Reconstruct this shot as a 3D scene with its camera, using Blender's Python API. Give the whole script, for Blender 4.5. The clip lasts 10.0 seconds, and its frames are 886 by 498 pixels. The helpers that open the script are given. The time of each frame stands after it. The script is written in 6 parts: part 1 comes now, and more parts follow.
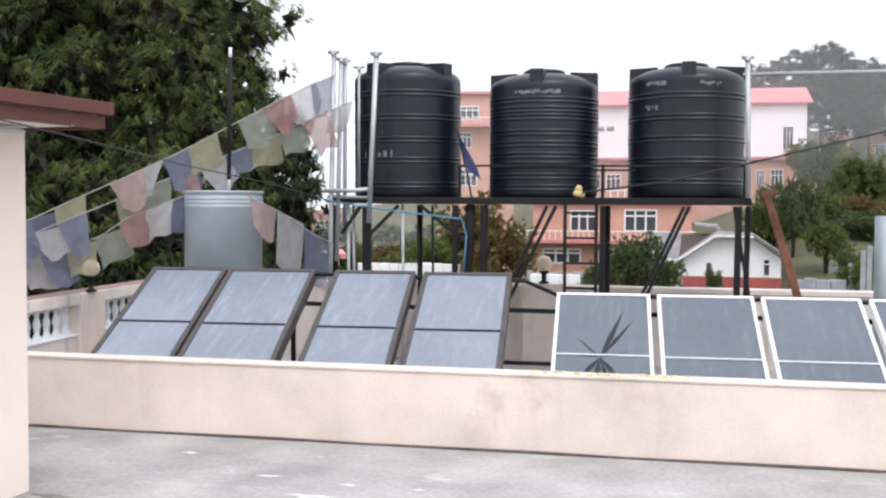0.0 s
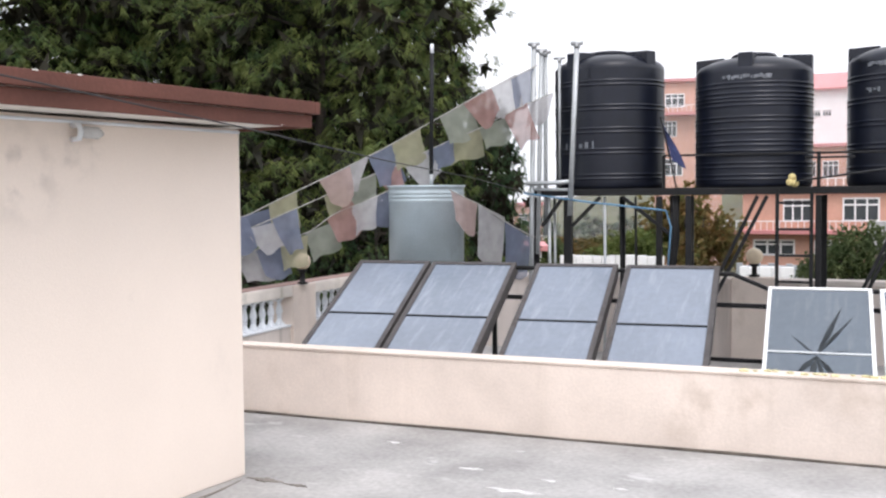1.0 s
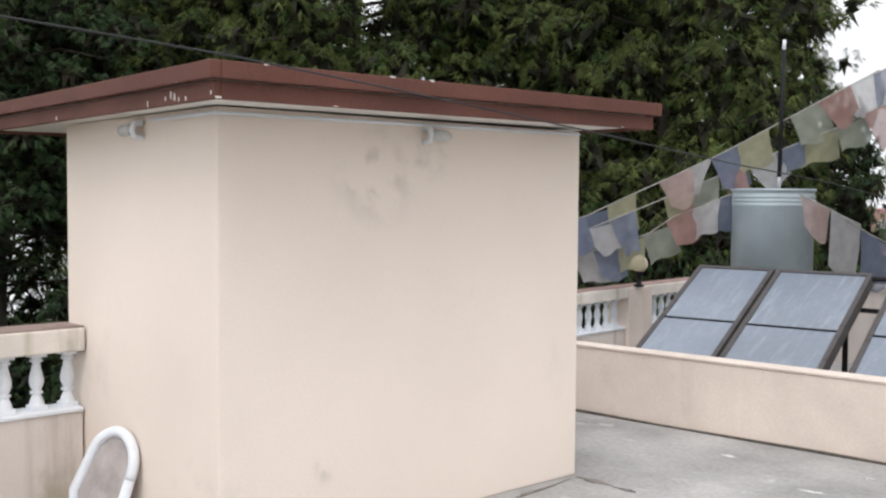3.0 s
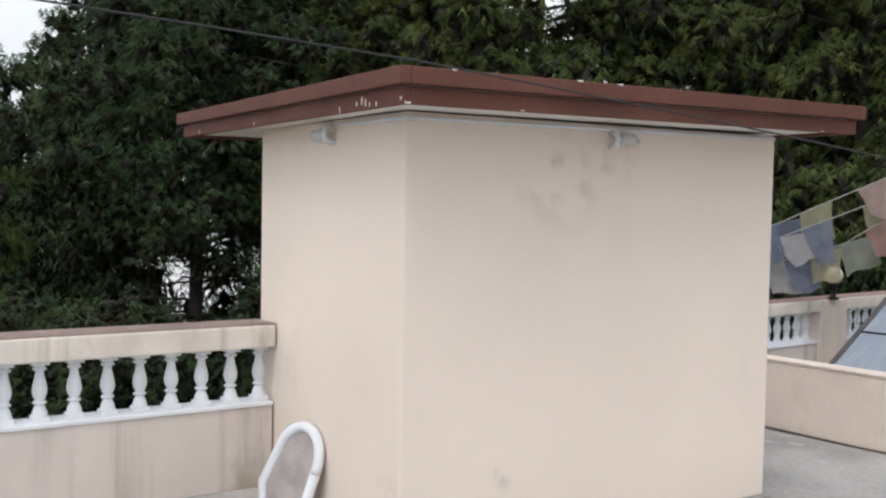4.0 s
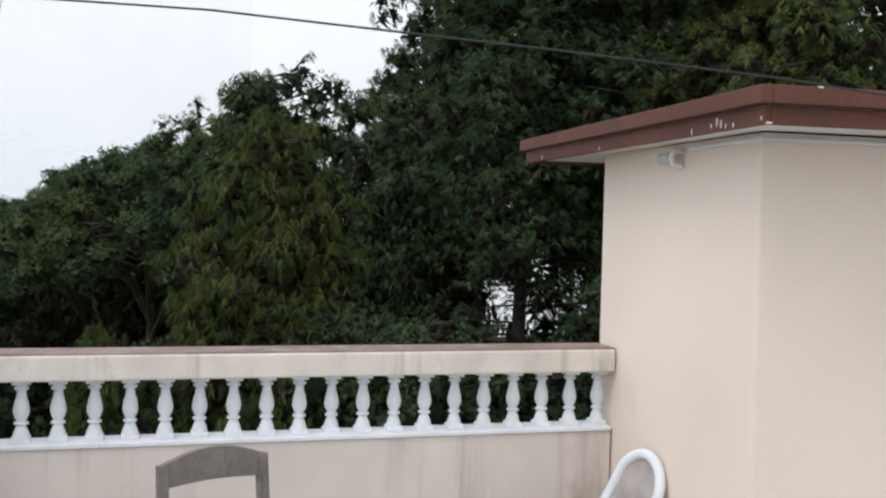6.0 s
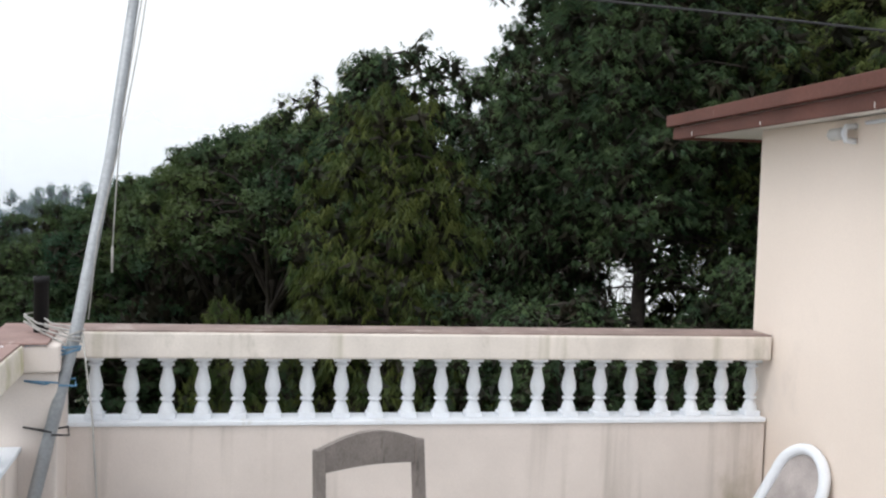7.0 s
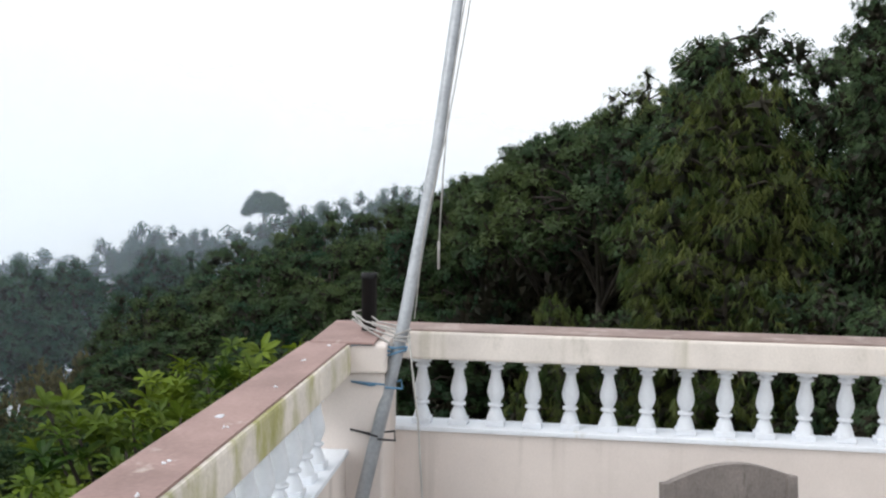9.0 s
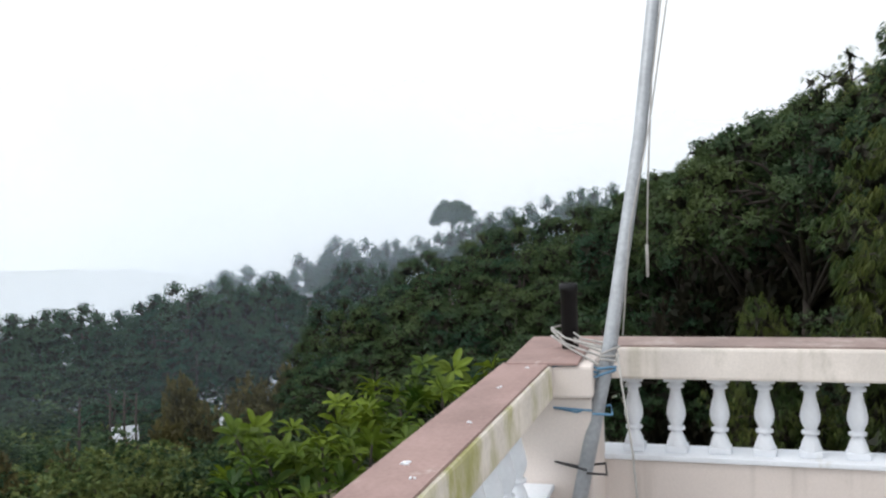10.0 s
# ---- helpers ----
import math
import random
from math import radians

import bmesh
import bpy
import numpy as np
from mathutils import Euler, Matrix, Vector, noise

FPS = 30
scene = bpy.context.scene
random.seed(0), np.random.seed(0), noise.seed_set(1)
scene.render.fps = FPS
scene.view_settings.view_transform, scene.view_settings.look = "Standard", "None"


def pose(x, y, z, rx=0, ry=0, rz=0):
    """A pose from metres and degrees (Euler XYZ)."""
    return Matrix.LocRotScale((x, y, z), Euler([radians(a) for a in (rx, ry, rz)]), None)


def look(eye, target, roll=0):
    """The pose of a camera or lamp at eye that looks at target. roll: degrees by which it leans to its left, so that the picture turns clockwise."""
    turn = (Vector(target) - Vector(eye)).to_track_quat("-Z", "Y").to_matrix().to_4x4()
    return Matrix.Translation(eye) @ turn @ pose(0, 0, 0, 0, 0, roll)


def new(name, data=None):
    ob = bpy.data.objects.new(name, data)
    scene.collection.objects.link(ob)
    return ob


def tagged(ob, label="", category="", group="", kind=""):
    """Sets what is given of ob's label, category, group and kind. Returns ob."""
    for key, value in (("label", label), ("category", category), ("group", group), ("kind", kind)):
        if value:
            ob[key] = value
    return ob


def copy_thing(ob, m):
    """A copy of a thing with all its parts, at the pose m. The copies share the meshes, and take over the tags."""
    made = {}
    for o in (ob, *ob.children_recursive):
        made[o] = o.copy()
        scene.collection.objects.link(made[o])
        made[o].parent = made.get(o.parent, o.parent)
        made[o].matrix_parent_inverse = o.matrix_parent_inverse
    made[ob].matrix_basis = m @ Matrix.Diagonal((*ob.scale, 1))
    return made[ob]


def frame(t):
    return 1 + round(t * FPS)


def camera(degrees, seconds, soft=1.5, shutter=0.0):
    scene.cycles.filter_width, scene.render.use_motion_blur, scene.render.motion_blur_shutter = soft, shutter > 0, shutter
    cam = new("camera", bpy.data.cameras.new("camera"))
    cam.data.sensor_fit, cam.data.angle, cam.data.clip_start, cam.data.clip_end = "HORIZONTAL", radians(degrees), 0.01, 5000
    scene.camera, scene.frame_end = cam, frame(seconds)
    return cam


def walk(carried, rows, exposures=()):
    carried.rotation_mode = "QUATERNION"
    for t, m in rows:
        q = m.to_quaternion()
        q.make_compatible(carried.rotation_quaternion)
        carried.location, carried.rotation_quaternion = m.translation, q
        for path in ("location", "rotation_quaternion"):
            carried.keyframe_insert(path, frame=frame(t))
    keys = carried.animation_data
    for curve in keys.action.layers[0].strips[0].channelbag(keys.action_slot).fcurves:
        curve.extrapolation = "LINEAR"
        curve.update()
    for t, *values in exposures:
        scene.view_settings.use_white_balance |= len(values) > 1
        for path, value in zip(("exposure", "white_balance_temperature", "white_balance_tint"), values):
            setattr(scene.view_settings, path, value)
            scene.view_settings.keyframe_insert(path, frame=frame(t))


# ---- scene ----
cam = camera(46.73, 10.0, soft=2.3)
PATH = [
    (0.0, 0.000, 0.000, 1.627, 87.477, -0.277, 11.780),
    (0.5, 0.005, 0.036, 1.631, 87.038, -0.348, 17.647),
    (1.0, -0.002, 0.063, 1.633, 87.062, 0.513, 23.039),
    (1.5, -0.007, 0.081, 1.635, 87.144, -0.010, 27.128),
    (2.0, -0.010, 0.092, 1.633, 86.858, 0.252, 30.870),
    (2.5, 0.004, 0.078, 1.639, 87.167, 0.153, 35.832),
    (3.0, -0.001, 0.075, 1.641, 87.113, -0.426, 41.816),
    (3.2, -0.017, 0.084, 1.641, 86.837, -0.281, 44.928),
    (4.3, -0.057, 0.072, 1.646, 87.407, -1.013, 53.993),
    (4.5, -0.067, 0.070, 1.645, 87.413, -0.690, 56.020),
    (5.0, -0.078, 0.047, 1.646, 87.676, -0.878, 60.289),
    (5.5, -0.097, -0.007, 1.635, 88.032, -1.383, 64.408),
    (6.8, -0.281, -0.138, 1.617, 87.837, -1.560, 74.756),
    (7.0, -0.356, -0.166, 1.615, 87.020, -1.800, 75.360),
    (7.3, -0.411, -0.139, 1.609, 85.425, -1.740, 79.363),
    (7.5, -0.452, -0.147, 1.602, 85.422, -2.594, 81.472),
    (8.0, -0.577, -0.074, 1.601, 85.795, -2.326, 89.273),
    (8.5, -0.685, -0.075, 1.588, 85.818, -1.345, 95.942),
    (9.0, -0.859, -0.145, 1.578, 86.455, -0.741, 93.607),
    (9.5, -1.055, -0.242, 1.581, 88.017, 0.133, 97.237),
    (10.0, -1.330, -0.245, 1.565, 86.856, 2.363, 103.924),
]
EXPOSURES = [(0.0, 0.35, 6430, 15), (1.5, 0.37, 6520, 15), (2.5, 0.20, 6620, 12), (3.2, 0.0, 6560, 12), (4.5, -0.17, 6500, 11), (5.5, -0.19, 6450, 11), (7.0, 0.08, 6450, 11), (7.5, 0.12, 6450, 11), (10.0, 0.12, 6430, 11)]
walk(cam, [(t, pose(*r)) for t, *r in PATH], EXPOSURES)

# ---- sky and sun ----
world = bpy.data.worlds.new("overcast")
scene.world = world
world.use_nodes = True
wn, wl = world.node_tree.nodes, world.node_tree.links
sky = wn.new("ShaderNodeTexSky")
sky.sky_type = "NISHITA"
sky.sun_disc = False
sky.sun_elevation, sky.sun_rotation = radians(52), radians(150)
sky.air_density, sky.dust_density, sky.ozone_density = 1.0, 6.0, 1.0
pale = wn.new("ShaderNodeHueSaturation")
pale.inputs["Saturation"].default_value = 0.12
pale.inputs["Value"].default_value = 1.0
wl.new(sky.outputs["Color"], pale.inputs["Color"])
cloud = wn.new("ShaderNodeMix")
cloud.data_type = "RGBA"
cloud.inputs["Factor"].default_value = 0.72
cloud.inputs["B"].default_value = (10.3, 10.8, 11.3, 1)
wl.new(pale.outputs["Color"], cloud.inputs["A"])
bg = wn["Background"]
wl.new(cloud.outputs["Result"], bg.inputs["Color"])
bg.inputs["Strength"].default_value = 0.13
sun = new("sun", bpy.data.lights.new("sun", "SUN"))
sun.data.energy, sun.data.angle, sun.data.color = 0.9, radians(25), (1.0, 0.98, 0.95)
sun.matrix_world = look((0, 0, 60), Vector((0, 0, 60)) + Vector((-0.35, 0.55, -1.0)))


# ---- helpers of this scene ----
def box(bm, x0, x1, y0, y1, z0, z1, bev=0.0, m=None):
    out = bmesh.ops.create_cube(bm, size=1.0)
    vs = out["verts"]
    for v in vs:
        v.co = Vector(((x0 + x1) / 2 + v.co.x * (x1 - x0), (y0 + y1) / 2 + v.co.y * (y1 - y0), (z0 + z1) / 2 + v.co.z * (z1 - z0)))
    if bev:
        es = list({e for v in vs for e in v.link_edges})
        r = bmesh.ops.bevel(bm, geom=es, offset=bev, segments=2, affect="EDGES", profile=0.6)
        vs = list({v for f in r["faces"] for v in f.verts} | {v for v in vs if v.is_valid})
    if m is not None:
        bmesh.ops.transform(bm, matrix=m, verts=vs)
    return vs


def lathe(bm, prof, n=16, cx=0.0, cy=0.0, m=None):
    rings = []
    for r, z in prof:
        ring = [bm.verts.new((cx + r * math.cos(2 * math.pi * k / n), cy + r * math.sin(2 * math.pi * k / n), z)) for k in range(n)]
        rings.append(ring)
    for a, b in zip(rings, rings[1:]):
        for k in range(n):
            f = bm.faces.new((a[k], a[(k + 1) % n], b[(k + 1) % n], b[k]))
            f.smooth = True
    bm.faces.new(rings[0][::-1])
    bm.faces.new(rings[-1])
    vs = [v for ring in rings for v in ring]
    if m is not None:
        bmesh.ops.transform(bm, matrix=m, verts=vs)
    return vs


def tube(bm, pts, r, n=8):
    pts = [Vector(p) for p in pts]
    radii = r if isinstance(r, (list, tuple)) else [r] * len(pts)
    rings = []
    for i, p in enumerate(pts):
        d = (pts[min(i + 1, len(pts) - 1)] - pts[max(i - 1, 0)]).normalized()
        a = d.orthogonal().normalized() if i == 0 else (a - d * a.dot(d)).normalized()
        b = d.cross(a)
        rings.append([bm.verts.new(p + (a * math.cos(2 * math.pi * k / n) + b * math.sin(2 * math.pi * k / n)) * radii[i]) for k in range(n)])
    for u, v in zip(rings, rings[1:]):
        for k in range(n):
            f = bm.faces.new((u[k], u[(k + 1) % n], v[(k + 1) % n], v[k]))
            f.smooth = True
    bm.faces.new(rings[0][::-1])
    bm.faces.new(rings[-1])


def prism(bm, outline, axis, a, b):
    """Extrudes an outline of (u, v) along the axis from a to b."""
    put = {"x": lambda u, v, w: (w, u, v), "y": lambda u, v, w: (u, w, v), "z": lambda u, v, w: (u, v, w)}[axis]
    lo = [bm.verts.new(put(u, v, a)) for u, v in outline]
    hi = [bm.verts.new(put(u, v, b)) for u, v in outline]
    n = len(outline)
    bm.faces.new(lo)
    bm.faces.new(hi[::-1])
    for k in range(n):
        bm.faces.new((lo[k], hi[k], hi[(k + 1) % n], lo[(k + 1) % n]))
    bmesh.ops.recalc_face_normals(bm, faces=bm.faces)


def to_mesh(bm, name, mat):
    me = bpy.data.meshes.new(name)
    bm.normal_update()
    bm.to_mesh(me)
    bm.free()
    me.materials.append(mat)
    return me


def part(name, bm, mat, parent, label=""):
    ob = new(name, to_mesh(bm, name, mat))
    ob.parent = parent
    return tagged(ob, label)


def piece(name, me, parent, m):
    ob = new(name, me)
    ob.parent = parent
    ob.matrix_basis = m
    return ob


def thing(name, label, category, m=None, group="", kind=""):
    ob = new(name)
    ob.empty_display_size = 0.1
    if m is not None:
        ob.matrix_basis = m
    return tagged(ob, label, category, group, kind)


def solid(name, bm, mat, label, category="", kind="", m=None, group=""):
    ob = new(name, to_mesh(bm, name, mat))
    if m is not None:
        ob.matrix_basis = m
    return tagged(ob, label, category, group, kind)


def B():
    return bmesh.new()


# ---- materials ----
def mat_of(name, color, rough=0.7, metal=0.0, var=0.12, scale=3.0, fine=40.0, bump=0.15, spots=None, streak=0.0, spec=0.5, per=0.0, dirt=None):
    """Surface with colour variation at two scales, optional stains, streaks and per-object tint."""
    m = bpy.data.materials.new(name)
    m.use_nodes = True
    n, l = m.node_tree.nodes, m.node_tree.links
    bs = n["Principled BSDF"]
    co = n.new("ShaderNodeTexCoord")
    geo = n.new("ShaderNodeNewGeometry")
    big = n.new("ShaderNodeTexNoise")
    big.inputs["Scale"].default_value, big.inputs["Detail"].default_value = scale, 6
    l.new(geo.outputs["Position"], big.inputs["Vector"])
    small = n.new("ShaderNodeTexNoise")
    small.inputs["Scale"].default_value, small.inputs["Detail"].default_value = fine, 4
    l.new(geo.outputs["Position"], small.inputs["Vector"])
    ramp = n.new("ShaderNodeMapRange")
    ramp.inputs["From Min"].default_value, ramp.inputs["From Max"].default_value = 0.3, 0.7
    ramp.inputs["To Min"].default_value, ramp.inputs["To Max"].default_value = 1 - var, 1 + var
    l.new(big.outputs["Fac"], ramp.inputs["Value"])
    ramp2 = n.new("ShaderNodeMapRange")
    ramp2.inputs["From Min"].default_value, ramp2.inputs["From Max"].default_value = 0.3, 0.7
    ramp2.inputs["To Min"].default_value, ramp2.inputs["To Max"].default_value = 1 - var * 0.5, 1 + var * 0.5
    l.new(small.outputs["Fac"], ramp2.inputs["Value"])
    mul = n.new("ShaderNodeMath")
    mul.operation = "MULTIPLY"
    l.new(ramp.outputs["Result"], mul.inputs[0])
    l.new(ramp2.outputs["Result"], mul.inputs[1])
    val = mul.outputs[0]
    if per:
        oi = n.new("ShaderNodeObjectInfo")
        pr = n.new("ShaderNodeMapRange")
        pr.inputs["To Min"].default_value, pr.inputs["To Max"].default_value = 1 - per, 1 + per
        l.new(oi.outputs["Random"], pr.inputs["Value"])
        m2 = n.new("ShaderNodeMath")
        m2.operation = "MULTIPLY"
        l.new(val, m2.inputs[0])
        l.new(pr.outputs["Result"], m2.inputs[1])
        val = m2.outputs[0]
    mix = n.new("ShaderNodeVectorMath")
    mix.operation = "SCALE"
    mix.inputs[0].default_value = color
    l.new(val, mix.inputs["Scale"])
    out = mix.outputs["Vector"]
    if spots:
        sc, lo, hi, tint, squash = spots
        mp = n.new("ShaderNodeMapping")
        mp.inputs["Scale"].default_value = squash
        l.new(geo.outputs["Position"], mp.inputs["Vector"])
        sp = n.new("ShaderNodeTexNoise")
        sp.inputs["Scale"].default_value, sp.inputs["Detail"].default_value, sp.inputs["Roughness"].default_value = sc, 8, 0.65
        l.new(mp.outputs["Vector"], sp.inputs["Vector"])
        sr = n.new("ShaderNodeMapRange")
        sr.interpolation_type = "SMOOTHSTEP"
        sr.inputs["From Min"].default_value, sr.inputs["From Max"].default_value = lo, hi
        l.new(sp.outputs["Fac"], sr.inputs["Value"])
        mx = n.new("ShaderNodeMix")
        mx.data_type = "RGBA"
        l.new(sr.outputs["Result"], mx.inputs["Factor"])
        l.new(out, mx.inputs["A"])
        mx.inputs["B"].default_value = (*tint, 1)
        out = mx.outputs["Result"]
    if streak:
        mp = n.new("ShaderNodeMapping")
        mp.inputs["Scale"].default_value = (7, 7, 0.35)
        l.new(geo.outputs["Position"], mp.inputs["Vector"])
        st = n.new("ShaderNodeTexNoise")
        st.inputs["Scale"].default_value, st.inputs["Detail"].default_value = 1.0, 5
        l.new(mp.outputs["Vector"], st.inputs["Vector"])
        sr = n.new("ShaderNodeMapRange")
        sr.interpolation_type = "SMOOTHSTEP"
        sr.inputs["From Min"].default_value, sr.inputs["From Max"].default_value = 0.55, 0.8
        sr.inputs["To Max"].default_value = streak
        l.new(st.outputs["Fac"], sr.inputs["Value"])
        mx = n.new("ShaderNodeMix")
        mx.data_type = "RGBA"
        l.new(sr.outputs["Result"], mx.inputs["Factor"])
        l.new(out, mx.inputs["A"])
        mx.inputs["B"].default_value = (*(dirt or (0.16, 0.14, 0.11)), 1)
        out = mx.outputs["Result"]
    l.new(out, bs.inputs["Base Color"])
    bs.inputs["Roughness"].default_value, bs.inputs["Metallic"].default_value = rough, metal
    bs.inputs["Specular IOR Level"].default_value = spec
    if bump:
        bp = n.new("ShaderNodeBump")
        bp.inputs["Strength"].default_value, bp.inputs["Distance"].default_value = bump, 0.01
        l.new(small.outputs["Fac"], bp.inputs["Height"])
        l.new(bp.outputs["Normal"], bs.inputs["Normal"])
    return m


def leaf_mat(name, color, color2, scale=0.5, shine=0.25):
    """Foliage: two tones in patches, light through the blades."""
    m = bpy.data.materials.new(name)
    m.use_nodes = True
    n, l = m.node_tree.nodes, m.node_tree.links
    n.remove(n["Principled BSDF"])
    geo = n.new("ShaderNodeNewGeometry")
    nz = n.new("ShaderNodeTexNoise")
    nz.inputs["Scale"].default_value, nz.inputs["Detail"].default_value = scale, 4
    l.new(geo.outputs["Position"], nz.inputs["Vector"])
    mr = n.new("ShaderNodeMapRange")
    mr.inputs["From Min"].default_value, mr.inputs["From Max"].default_value = 0.35, 0.65
    l.new(nz.outputs["Fac"], mr.inputs["Value"])
    mx = n.new("ShaderNodeMix")
    mx.data_type = "RGBA"
    mx.inputs["A"].default_value, mx.inputs["B"].default_value = (*color, 1), (*color2, 1)
    l.new(mr.outputs["Result"], mx.inputs["Factor"])
    vr = n.new("ShaderNodeMapRange")
    vr.inputs["To Min"].default_value, vr.inputs["To Max"].default_value = 0.72, 1.25
    l.new(geo.outputs["Random Per Island"], vr.inputs["Value"])
    sc = n.new("ShaderNodeVectorMath")
    sc.operation = "SCALE"
    l.new(mx.outputs["Result"], sc.inputs[0])
    l.new(vr.outputs["Result"], sc.inputs["Scale"])
    df, tr, gl = n.new("ShaderNodeBsdfDiffuse"), n.new("ShaderNodeBsdfTranslucent"), n.new("ShaderNodeBsdfGlossy")
    gl.inputs["Roughness"].default_value = 0.5
    gl.inputs["Color"].default_value = (0.5, 0.55, 0.5, 1)
    l.new(sc.outputs["Vector"], df.inputs["Color"])
    l.new(sc.outputs["Vector"], tr.inputs["Color"])
    a, b = n.new("ShaderNodeMixShader"), n.new("ShaderNodeMixShader")
    a.inputs[0].default_value, b.inputs[0].default_value = 0.3, shine * 0.12
    l.new(df.outputs[0], a.inputs[1])
    l.new(tr.outputs[0], a.inputs[2])
    l.new(a.outputs[0], b.inputs[1])
    l.new(gl.outputs[0], b.inputs[2])
    l.new(b.outputs[0], n["Material Output"].inputs[0])
    return m


